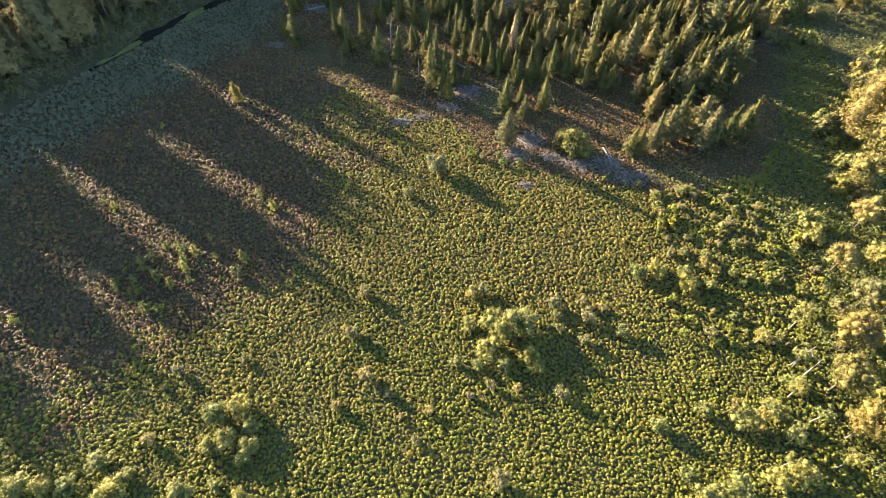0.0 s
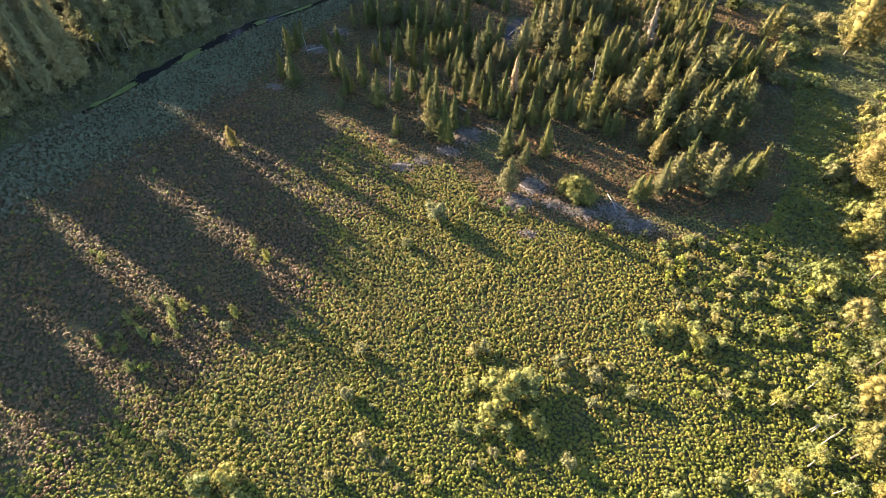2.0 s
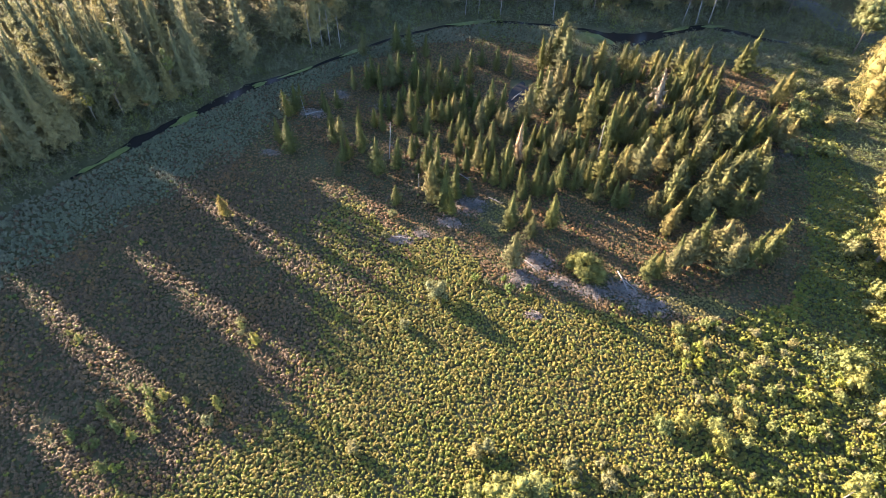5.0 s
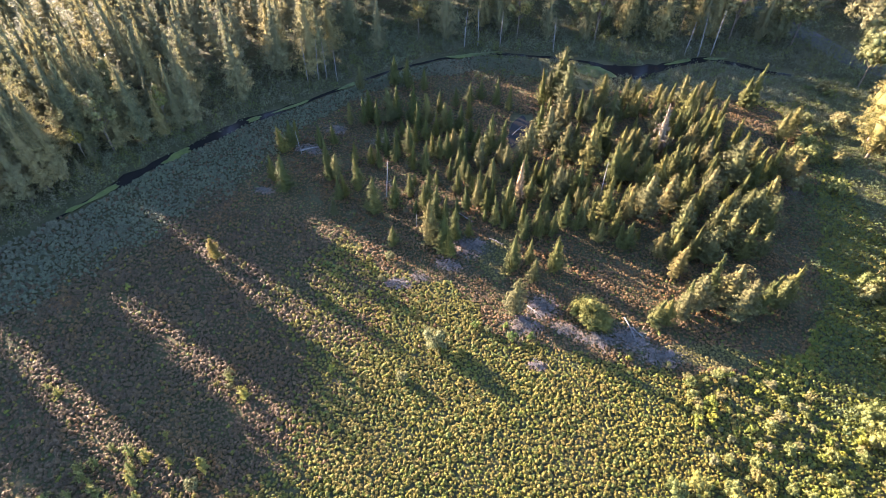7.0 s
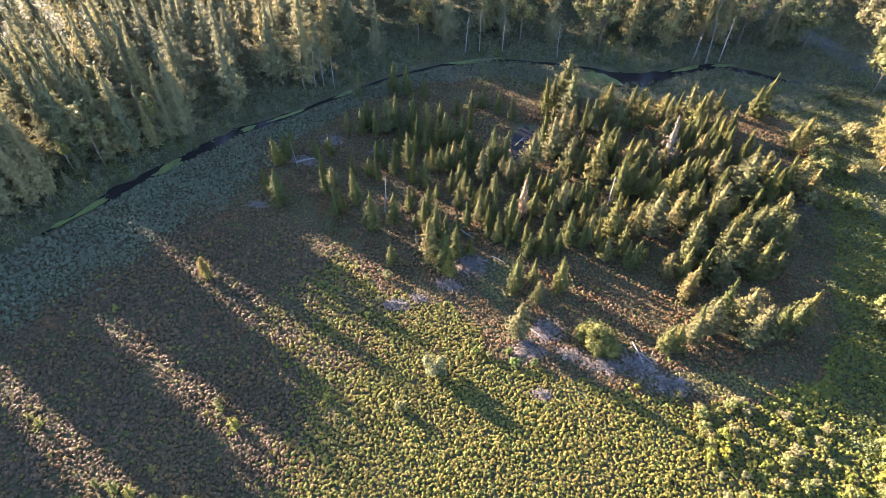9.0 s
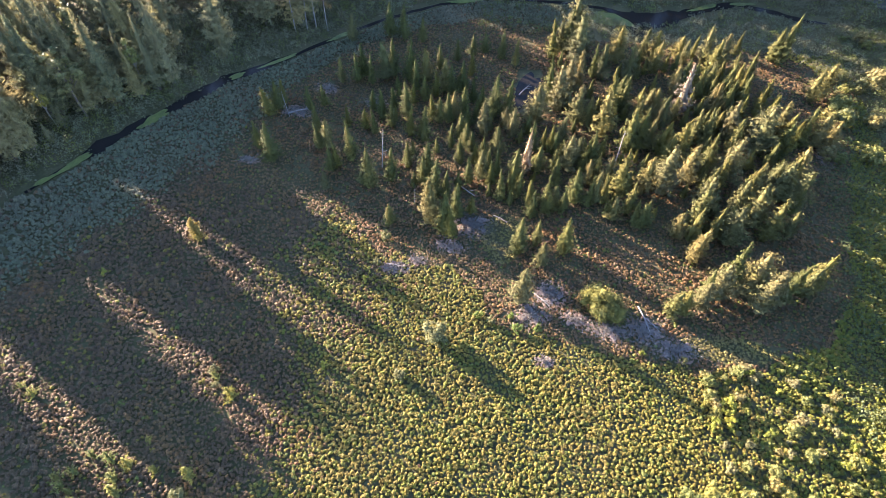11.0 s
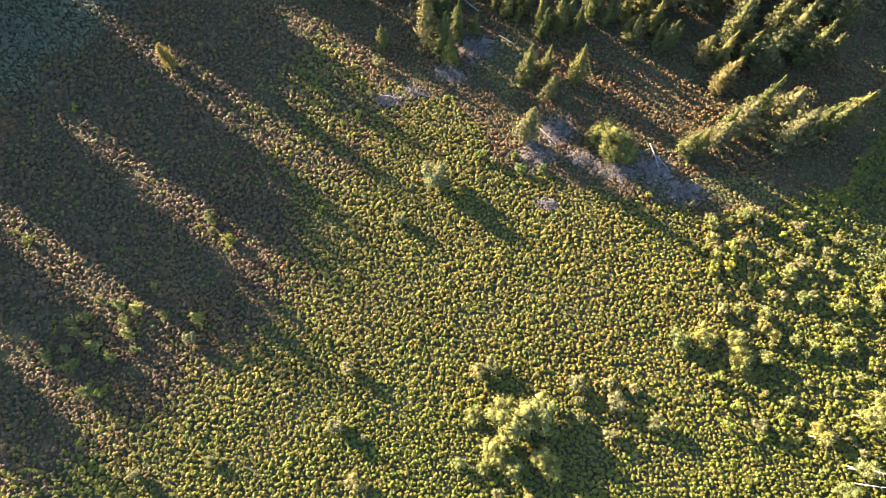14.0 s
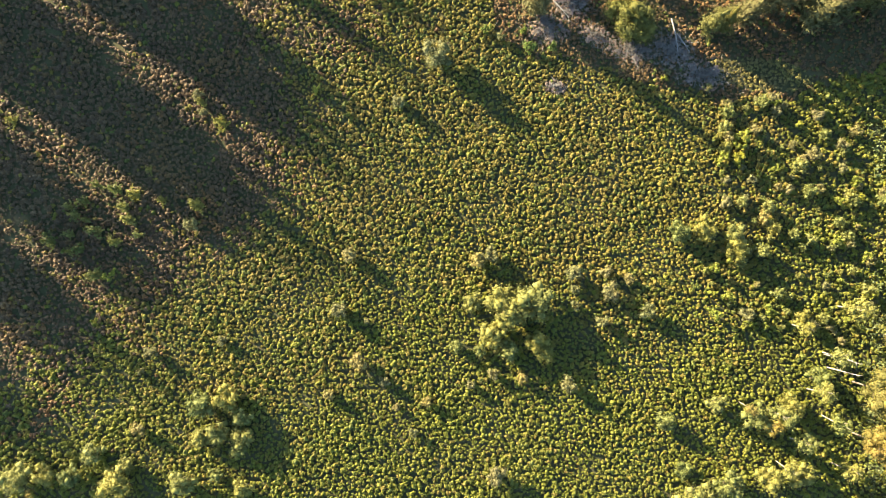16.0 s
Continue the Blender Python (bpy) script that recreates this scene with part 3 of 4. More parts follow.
pick = np.where(dry & (rng.random(len(x)) < 0.75), 7, pick)
turf = ((x - 2.6) / 2.9) ** 2 + ((y - 57.6) / 4.4) ** 2 < 1
turf |= ((x - 31) / 6) ** 2 + ((y - 43.5) / 1.8) ** 2 < 1
pick = np.where(turf, 6, pick)
size = (0.155 + 0.16 * rng.random(len(x)) ** 1.3) * (1 + 0.3 * wobble(x, y, 0.45, 17)) * np.where(islet, 0.85, 1.0) * np.where(pick == 2, 0.92, 1.0) * np.sqrt(1 / thin_[land])
height = size * rng.uniform(0.6, 1.35, len(x)) * np.where(islet, 0.6, 1.0) * np.where(near_creek, 1.2, 1.0) * np.where(turf, 0.45, 1.0) * np.where(pick == 7, 0.6, 1.0)
cover("marsh_shrubs", x, y, size, height, 12, 0.15, [M_MARSH, M_MARSH_DEEP, M_HEATH, M_RUST, M_SEDGE, M_LUSH, M_TURF, M_BRUSH], pick, rng, "dense knee-high marsh shrubs, yellow-green turning brown", "marsh shrubs", 0.7, 0.88)

# sedge and brush between the creek and the forest, and behind the islet
x, y = scatter(-130, 100, 10, 150, 1.05, rng)
fd, cd = side_of(FOREST_EDGE, x, y), side_of(CREEK, x, y)
back = (x > -5) & (y > 106) & (y > 113 - 0.12 * np.abs(x - 45)) & (fd < 10)
band = (cd > 1.3) & (fd < 14) & (x < 0)
back |= (x > 18) & (y > 96) & ~inside(ISLET, x, y) & (x < 66)
wet = side_of([(2, 119.5), (12, 119.2), (19.4, 118.2), (24, 116), (28, 115), (36.4, 118.5), (46.2, 123), (53.5, 120.6), (62.7, 118)], x, y)
ok = (band | back) & ~(back & (np.abs(wet) < np.where((x > 20) & (x < 36), 2.6, 1.3)))
x, y, fd = x[ok], y[ok], fd[ok]
size = rng.uniform(0.45, 0.9, len(x)) * np.where(fd > -6, 1.3, 1.0)
cover("bank_brush", x, y, size, size * rng.uniform(0.9, 1.8, len(x)) * np.where(fd > -6, 1.9, 1.0), 40, 0.2, [M_SEDGE, M_MARSH_DEEP], (rng.random(len(x)) < 0.25).astype(int), rng, "dark green sedge and brush along the creek bank", "bank brush")
# understory of the forest
x, y = scatter(-190, 110, 20, 235, 3.0, rng)
fd = side_of(FOREST_EDGE, x, y)
ok = (fd > 9) & (fd < 90) & ~((x > 60) & (y < 128))
x, y = x[ok], y[ok]
size = rng.uniform(1.6, 2.6, len(x))
cover("understory", x, y, size, size * rng.uniform(1.0, 1.9, len(x)), 50, 0.42, [M_UNDER, M_SEDGE], (rng.random(len(x)) < 0.3).astype(int), rng, "dark green understory filling the forest floor", "understory", 0.5)
# undergrowth east of the marsh
x, y = scatter(36, 104, -22, 118, 1.1, rng)
ok = (x > 46 + 4 * wobble(x, 0 * y, 0.1, 1) + 3 * wobble(x, y, 0.2, 9) + np.where(y > 55, (y - 55) * 0.28, 0))
x, y = x[ok], y[ok]
size = rng.uniform(0.55, 1.1, len(x))
cover("undergrowth", x, y, size, size * rng.uniform(0.9, 2.0, len(x)) * np.where(y > 40, 0.45, 0.9), 30, 0.2, [M_UNDER, M_MARSH_DEEP], (rng.random(len(x)) < 0.2).astype(int), rng, "thick green undergrowth below the eastern trees", "undergrowth")

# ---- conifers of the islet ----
# GROVE lists: x, y, height, fitted along the camera's sight lines to the tips
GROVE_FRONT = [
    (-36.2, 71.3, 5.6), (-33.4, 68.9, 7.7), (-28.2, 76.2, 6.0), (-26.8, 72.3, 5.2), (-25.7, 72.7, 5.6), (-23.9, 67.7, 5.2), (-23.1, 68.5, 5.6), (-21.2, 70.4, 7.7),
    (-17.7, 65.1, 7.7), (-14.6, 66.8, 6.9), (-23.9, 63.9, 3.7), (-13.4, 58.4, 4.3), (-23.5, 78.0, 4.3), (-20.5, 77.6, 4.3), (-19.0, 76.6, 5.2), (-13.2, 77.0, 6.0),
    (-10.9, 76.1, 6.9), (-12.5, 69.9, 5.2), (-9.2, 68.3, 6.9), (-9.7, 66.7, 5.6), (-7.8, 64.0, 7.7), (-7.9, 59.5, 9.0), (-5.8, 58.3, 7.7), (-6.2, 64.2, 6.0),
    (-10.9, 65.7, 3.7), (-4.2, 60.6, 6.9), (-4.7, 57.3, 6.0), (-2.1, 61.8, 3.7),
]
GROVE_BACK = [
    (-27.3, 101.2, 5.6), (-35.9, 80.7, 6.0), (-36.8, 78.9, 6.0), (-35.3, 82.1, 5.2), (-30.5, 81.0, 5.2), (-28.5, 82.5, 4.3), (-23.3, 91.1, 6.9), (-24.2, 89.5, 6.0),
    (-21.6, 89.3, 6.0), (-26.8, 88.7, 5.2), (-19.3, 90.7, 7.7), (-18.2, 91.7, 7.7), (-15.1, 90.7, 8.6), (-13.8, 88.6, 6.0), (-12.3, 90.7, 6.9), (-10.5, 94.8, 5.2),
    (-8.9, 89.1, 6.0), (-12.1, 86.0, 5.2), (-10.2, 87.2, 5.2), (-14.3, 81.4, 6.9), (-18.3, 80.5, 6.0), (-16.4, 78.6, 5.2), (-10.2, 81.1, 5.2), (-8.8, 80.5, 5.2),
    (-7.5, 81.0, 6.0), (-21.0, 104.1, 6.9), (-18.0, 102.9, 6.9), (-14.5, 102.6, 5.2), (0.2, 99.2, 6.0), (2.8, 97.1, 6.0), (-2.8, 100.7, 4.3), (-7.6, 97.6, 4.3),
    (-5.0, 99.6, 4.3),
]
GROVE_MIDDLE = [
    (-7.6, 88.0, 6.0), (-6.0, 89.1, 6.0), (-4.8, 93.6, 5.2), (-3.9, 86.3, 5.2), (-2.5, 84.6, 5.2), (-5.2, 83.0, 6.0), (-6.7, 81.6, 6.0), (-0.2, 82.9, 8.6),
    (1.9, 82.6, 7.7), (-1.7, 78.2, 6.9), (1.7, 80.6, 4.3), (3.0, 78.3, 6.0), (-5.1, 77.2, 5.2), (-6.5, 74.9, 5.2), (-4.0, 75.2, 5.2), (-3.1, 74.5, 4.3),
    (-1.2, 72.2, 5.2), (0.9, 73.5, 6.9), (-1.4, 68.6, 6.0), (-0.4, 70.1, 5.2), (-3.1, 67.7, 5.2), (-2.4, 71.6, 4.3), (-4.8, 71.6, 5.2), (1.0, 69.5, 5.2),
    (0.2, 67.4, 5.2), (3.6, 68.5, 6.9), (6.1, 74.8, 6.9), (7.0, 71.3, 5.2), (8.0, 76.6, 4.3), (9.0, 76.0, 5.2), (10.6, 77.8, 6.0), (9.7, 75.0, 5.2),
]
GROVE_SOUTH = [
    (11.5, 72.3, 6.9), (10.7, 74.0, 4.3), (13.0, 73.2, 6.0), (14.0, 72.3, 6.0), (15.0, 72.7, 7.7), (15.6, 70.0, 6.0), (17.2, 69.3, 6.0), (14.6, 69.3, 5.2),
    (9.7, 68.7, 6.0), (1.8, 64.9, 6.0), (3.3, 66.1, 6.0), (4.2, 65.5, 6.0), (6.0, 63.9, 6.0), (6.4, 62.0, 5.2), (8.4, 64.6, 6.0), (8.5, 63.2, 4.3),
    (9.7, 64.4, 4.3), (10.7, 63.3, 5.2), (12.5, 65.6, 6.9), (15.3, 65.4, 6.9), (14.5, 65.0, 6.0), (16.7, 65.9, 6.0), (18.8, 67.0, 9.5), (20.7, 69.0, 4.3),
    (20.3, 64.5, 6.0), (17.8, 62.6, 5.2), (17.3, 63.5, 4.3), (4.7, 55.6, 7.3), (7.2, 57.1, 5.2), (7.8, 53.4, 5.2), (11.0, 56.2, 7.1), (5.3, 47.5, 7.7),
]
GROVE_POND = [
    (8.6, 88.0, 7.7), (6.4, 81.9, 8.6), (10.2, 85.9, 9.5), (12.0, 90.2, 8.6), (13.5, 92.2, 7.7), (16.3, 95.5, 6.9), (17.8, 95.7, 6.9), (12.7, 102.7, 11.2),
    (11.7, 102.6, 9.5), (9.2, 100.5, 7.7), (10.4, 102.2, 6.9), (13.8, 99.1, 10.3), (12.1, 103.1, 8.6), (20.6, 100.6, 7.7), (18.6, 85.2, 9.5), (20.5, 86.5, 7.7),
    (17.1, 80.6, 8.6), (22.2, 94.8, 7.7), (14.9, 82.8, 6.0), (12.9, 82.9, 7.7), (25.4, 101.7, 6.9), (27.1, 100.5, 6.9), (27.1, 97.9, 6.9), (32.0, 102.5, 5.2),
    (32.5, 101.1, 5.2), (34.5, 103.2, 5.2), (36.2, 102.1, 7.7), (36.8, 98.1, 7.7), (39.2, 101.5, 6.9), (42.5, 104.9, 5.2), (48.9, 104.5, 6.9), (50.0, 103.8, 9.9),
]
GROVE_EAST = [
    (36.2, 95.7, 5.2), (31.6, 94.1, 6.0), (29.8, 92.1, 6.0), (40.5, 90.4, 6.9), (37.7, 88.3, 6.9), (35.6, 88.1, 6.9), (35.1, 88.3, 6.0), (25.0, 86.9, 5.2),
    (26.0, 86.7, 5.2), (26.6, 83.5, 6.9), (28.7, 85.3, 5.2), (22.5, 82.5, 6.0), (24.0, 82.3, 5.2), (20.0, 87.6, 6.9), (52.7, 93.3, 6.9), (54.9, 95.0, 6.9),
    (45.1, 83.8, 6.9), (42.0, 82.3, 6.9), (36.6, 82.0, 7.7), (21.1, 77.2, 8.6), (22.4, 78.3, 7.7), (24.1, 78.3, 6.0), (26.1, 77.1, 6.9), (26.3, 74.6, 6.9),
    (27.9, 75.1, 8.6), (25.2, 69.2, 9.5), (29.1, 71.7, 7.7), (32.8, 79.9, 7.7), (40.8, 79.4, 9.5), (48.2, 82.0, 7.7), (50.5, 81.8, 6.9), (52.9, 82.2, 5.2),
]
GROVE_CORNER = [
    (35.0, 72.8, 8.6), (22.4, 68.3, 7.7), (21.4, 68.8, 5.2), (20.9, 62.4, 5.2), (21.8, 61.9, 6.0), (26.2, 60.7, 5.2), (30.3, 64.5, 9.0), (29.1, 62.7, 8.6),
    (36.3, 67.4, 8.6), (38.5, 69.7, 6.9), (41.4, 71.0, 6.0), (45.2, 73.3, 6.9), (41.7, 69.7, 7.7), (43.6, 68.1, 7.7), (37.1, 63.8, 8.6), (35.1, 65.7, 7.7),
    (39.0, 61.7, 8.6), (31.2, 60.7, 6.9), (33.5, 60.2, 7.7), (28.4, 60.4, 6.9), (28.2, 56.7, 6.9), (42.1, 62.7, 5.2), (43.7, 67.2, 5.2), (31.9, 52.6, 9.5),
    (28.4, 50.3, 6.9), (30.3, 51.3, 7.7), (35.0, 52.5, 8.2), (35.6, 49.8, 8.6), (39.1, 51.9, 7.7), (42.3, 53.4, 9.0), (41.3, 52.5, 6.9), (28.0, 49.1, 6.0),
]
PALE_SHRUBS = [
    (-11.5, 18.2, 1.9), (-12.1, 12.0, 2.1), (-9.0, 11.2, 0.8), (-9.3, 6.8, 2.1), (-12.0, 3.1, 1.5), (-6.2, 5.0, 1.2), (-4.7, 2.5, 0.9), (-1.5, 3.5, 1.3),
    (-2.5, 0.0, 1.2), (7.0, -3.3, 2.2), (2.1, 19.4, 2.2), (3.5, 20.0, 1.9), (12.6, 19.3, 2.2), (16.2, 19.7, 1.5), (18.7, 19.2, 1.2), (16.9, 17.7, 2.1),
    (13.0, 17.3, 1.3), (13.3, 15.7, 1.2), (16.4, 14.3, 1.6), (21.1, 16.0, 1.9), (13.5, 7.2, 1.9), (3.0, 5.7, 1.2), (5.3, 7.3, 1.4), (8.4, 7.3, 1.5),
    (-24.1, 7.4, 1.2), (-31.6, 5.3, 1.5), (-32.5, 3.1, 0.9), (-28.9, 19.6, 2.0), (-30.2, 33.5, 1.4), (-29.5, 31.8, 1.0), (-8.3, 35.5, 1.8), (-31.7, -3.1, 1.6),
]
WILLOWS = [
    (2.1, 14.8, 2.1), (5.7, 14.8, 4.3), (8.4, 15.5, 3.9), (4.8, 11.7, 2.9), (1.0, 9.7, 1.5), (9.6, 11.4, 2.5), (10.6, 10.1, 1.9), (6.6, 10.0, 2.1),
    (3.6, 9.7, 1.5), (-25.2, 0.5, 2.8), (-22.9, 1.4, 2.8), (-21.0, -0.3, 2.1), (-23.3, -2.2, 2.5), (-20.6, -2.6, 2.3), (-25.0, -3.0, 2.1), (-20.9, -3.8, 1.9),
    (-36.1, -6.1, 3.0), (23.6, 24.9, 2.4), (26.0, 25.6, 2.7), (29.7, 25.6, 2.1), (29.8, 23.8, 2.6), (24.3, 4.5, 2.1), (29.6, 7.0, 2.0), (34.2, 6.2, 3.1),
    (26.8, -0.5, 1.9), (37.9, 17.3, 1.9), (40.2, 10.9, 2.5), (37.6, 7.6, 2.6),
]
SOUTH_SHRUBS = [
    (-43.8, -9.6, 3.9), (-41.0, -9.0, 3.0), (-38.4, -8.7, 3.0), (-33.3, -9.0, 4.3), (-26.3, -7.9, 3.5), (-19.9, -7.8, 2.7), (-32.6, -6.9, 2.2), (-23.0, -7.0, 2.0),
    (28.0, -3.0, 3.5), (31.7, -1.4, 3.1), (36.0, -0.3, 2.9), (39.1, 0.6, 3.0),
]
YOUNG_FIRS = [
    (-39.8, 22.5, 1.0), (-37.5, 22.2, 1.6), (-35.5, 22.0, 1.5), (-42.5, 19.8, 1.1), (-41.6, 19.0, 1.3), (-40.8, 20.5, 1.3), (-36.5, 20.4, 1.4), (-35.8, 19.2, 1.5),
    (-34.7, 17.6, 1.0), (-40.5, 18.6, 0.9), (-39.2, 17.5, 1.6), (-41.9, 16.8, 1.2), (-43.9, 15.8, 1.5), (-41.7, 14.9, 0.9), (-40.7, 15.3, 1.3), (-36.9, 16.6, 1.5),
    (-32.6, 21.7, 1.1), (-28.7, 21.7, 1.7), (-38.6, 12.8, 1.6), (-34.4, 24.7, 0.9), (-51.6, 29.1, 0.9), (-49.7, 28.3, 1.3), (-27.2, 30.8, 1.7), (-29.7, 32.8, 1.2),
]
GREEN_SHRUBS = [
    (-36.9, 13.0, 1.7), (-53.9, 9.2, 1.9), (-49.3, 45.5, 1.2), (-3.8, 40.0, 1.2), (-17.5, 35.6, 1.2), (-14.9, 48.2, 1.3), (20.1, 41.6, 1.1), (32.7, 40.3, 1.6),
    (29.0, 36.1, 2.2), (29.1, 33.6, 1.9),
]
FIRS = [conifer(100 + k, 8.0, 1.05 + 0.08 * k, 0.78, M_FIR, M_BARK, 230, 19, 0.02, -0.1, 0.36, 0.3, 0.32, 0.5, 0.5, 0.52) for k in range(6)]
PINES = [conifer(200 + k, 8.0, 1.25 + 0.1 * k, 0.62, M_PINE, M_BARK, 220, 20, 0.06, 0.05, 0.38, 0.36, 0.32, 0.5, 0.5, 0.5) for k in range(6)]
pick_r = random.Random(5)
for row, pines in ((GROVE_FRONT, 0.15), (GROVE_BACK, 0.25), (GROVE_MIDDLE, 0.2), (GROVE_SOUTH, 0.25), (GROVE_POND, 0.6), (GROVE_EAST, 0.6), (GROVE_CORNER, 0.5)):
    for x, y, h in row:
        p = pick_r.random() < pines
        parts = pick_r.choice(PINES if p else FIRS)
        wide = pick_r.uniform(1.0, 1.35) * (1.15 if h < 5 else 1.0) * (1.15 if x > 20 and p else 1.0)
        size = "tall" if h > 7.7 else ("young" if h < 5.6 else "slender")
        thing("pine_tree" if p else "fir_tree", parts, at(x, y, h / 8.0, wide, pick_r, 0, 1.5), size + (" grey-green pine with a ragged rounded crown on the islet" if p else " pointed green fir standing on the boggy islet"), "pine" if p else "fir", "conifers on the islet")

# smaller firs added at random between them, to fill gaps and shade lower crowns
FILL = [conifer(150 + k, 5.5, 1.0 + 0.1 * k, 0.85, M_FIR, M_BARK, 140, 9, 0.02, -0.12, 0.5, 0.22, 0.3, 0.5, 0.5) for k in range(3)]
GROVE = GROVE_FRONT + GROVE_BACK + GROVE_MIDDLE + GROVE_SOUTH + GROVE_POND + GROVE_EAST + GROVE_CORNER
GROVE_LINE = [(-21, 80), (-12, 66), (-2, 65), (8, 62), (20, 63), (28, 60), (37, 62), (43, 68), (46, 80), (44, 98), (34, 101), (20, 98), (9, 99), (2, 80), (-8, 92), (-20, 90)]
placed = [(x, y) for x, y, _ in GROVE]
tries = 0
while len(placed) < len(GROVE) + 75 and tries < 6000:
    tries += 1
    x, y = pick_r.uniform(-22, 47), pick_r.uniform(60, 102)
    if not inside(GROVE_LINE, np.array([x]), np.array([y]))[0] or min((x - a) ** 2 + (y - c) ** 2 for a, c in placed) < 2.6:
        continue
    if (x - POND[0]) ** 2 / 9 + (y - POND[1]) ** 2 / 50 < 1:
        continue
    placed.append((x, y))
    thing("fir_tree", pick_r.choice(FILL), at(x, y, pick_r.uniform(0.45, 0.8), 1.1, pick_r), "small dark fir in the shade of the grove", "fir", "conifers on the islet")

# extra firs added to block the sun from the undergrowth further east
tries = 0
edge_fill = 0
while edge_fill < 34 and tries < 4000:
    tries += 1
    x, y = pick_r.uniform(29, 47), pick_r.uniform(58, 98)
    if not inside(GROVE_LINE, np.array([x]), np.array([y]))[0] or min((x - a) ** 2 + (y - c) ** 2 for a, c in placed) < 2.2:
        continue
    placed.append((x, y))
    edge_fill += 1
    thing("fir_tree", pick_r.choice(FIRS), at(x, y, pick_r.uniform(0.6, 0.9), 1.2, pick_r), "dark fir added to shade the ground east of the grove", "fir", "conifers on the islet")

# ---- forest beyond the creek ----
# (v, u) where the forest's shadow should end; tree heights are set from it
SHADOW_ENDS = [(-60, -42), (-30, -36), (-26, -32), (-21.5, -40), (-20, -54), (-18.5, -36), (-13.5, -26), (-11.2, -36), (-10, -57), (-8.8, -34), (-4.3, -41), (-1.6, -34), (0, -72), (1.6, -36), (5, -28), (10, -11), (11.4, -34), (12.4, -77), (13.4, -38), (17, -33), (22, -24), (24.8, -34), (25.7, -77), (26.8, -77), (27.6, -34), (28.6, -27), (30, -26), (31.4, -32), (32.3, -56), (33.2, -36), (35, -27), (37, -32), (39.4, -42), (40.5, -56), (41.6, -40), (46, -34), (80, -40)]


def skyline(u, v):
    """The greatest height for trees at (u, v) to cast the wanted shadow: u along the sun's way, v across it."""
    reach_ = min(np.interp(v + d, [a for a, _ in SHADOW_ENDS], [b for _, b in SHADOW_ENDS]) for d in (-1.2, 0, 1.2))
    return math.tan(radians(SUN_EL)) * (reach_ - u) + (2.8 if reach_ > -48 else 0.0)


TALL = [conifer(300 + k, 20.0, 3.7 + 0.2 * k, 1.0, M_FOREST, M_BARK, 270, 20, 0.08, -0.18, 0.66, 0.36, 0.3, 0.6, 0.4, 0.36) for k in range(6)]
SPIRE = [conifer(320 + k, 20.0, 3.6, 1.0, M_FOREST, M_BARK, 140, 15, 0.25, -0.18, 0.85, 0.3, 0.3, 0.6, 0.4, 0.36) for k in range(4)]
THIN = [conifer(330 + k, 20.0, 2.0, 0.8, M_FOREST, M_BARK, 60, 7, 0.12, -0.16, 1.1, 0.35, 0.34, 0.8) for k in range(2)]
ALDERS = [broadleaf(340 + k, 14.0, 7.0, 20, 2200, 0.42, M_BROAD, M_BARK, 1, 0.25) for k in range(3)]
ROAD = [(62, 150), (73, 135), (77, 127), (86, 119), (110, 106), (140, 96)]
wood_r = random.Random(11)
deep, edge_trees = [], []
for row in range(6):
    for k in range(38):
        v = -64 + 2.98 * k + 1.2 * (row % 2) + wood_r.uniform(-0.6, 0.6)
        for u in np.arange(-55, -160, -0.5):
            x, y = u * SUN_D.x - v * SUN_D.y, u * SUN_D.y + v * SUN_D.x
            if side_of(FOREST_EDGE, np.array([x]), np.array([y]))[0] > 1.0 + 4.2 * row:
                break
        u += wood_r.uniform(-1.5, 1.5)
        x, y = u * SUN_D.x - v * SUN_D.y, u * SUN_D.y + v * SUN_D.x
        cap = min(skyline(u, v), 22.0)
        if cap > 9:
            edge_trees.append((x, y, cap * wood_r.uniform(0.92, 1.04), 2 if row > 2 else 0))
        elif row == 3:
            # low sparse trees, so that sun streaks still get through
            edge_trees.append((x, y, wood_r.uniform(5, 7.5), 1))
        else:
            edge_trees.append((x, y, max(cap, 3.0), 0))
# trees added and sized to cast the longest shadow tongues
for v, reach_ in ((-26, -32), (-13.5, -26), (5, -28), (7.6, -24), (10, -11), (22, -24), (28.6, -27), (35, -27)):
    for u in np.arange(-55, -160, -0.5):
        x, y = u * SUN_D.x - v * SUN_D.y, u * SUN_D.y + v * SUN_D.x
        if side_of(FOREST_EDGE, np.array([x]), np.array([y]))[0] > 7.0:
            break
    edge_trees.append((x, y, min(math.tan(radians(SUN_EL)) * (reach_ - u), 21.0), 0))
gx_, gy_ = scatter(-190, 130, 20, 235, 5.8, np.random.default_rng(3))
fd_ = side_of(FOREST_EDGE, gx_, gy_)
for x, y, d in zip(gx_, gy_, fd_):
    if d < 0.5 or (x > 60 and y < 128):
        continue
    u, v = x * SUN_D.x + y * SUN_D.y, -x * SUN_D.y + y * SUN_D.x
    if abs(side_of(ROAD, np.array([x]), np.array([y]))[0]) < 6.5:
        continue
    if v < 48.5:
        if 25 < d < 70:
            deep.append((x, y, min(wood_r.uniform(11, 18), skyline(u, v))))
    elif d < 12 and -125 < x < 95:
        edge_trees.append((x, y, wood_r.uniform(13, 20), 0))
    elif d < 62:
        deep.append((x, y, wood_r.uniform(14, 21)))
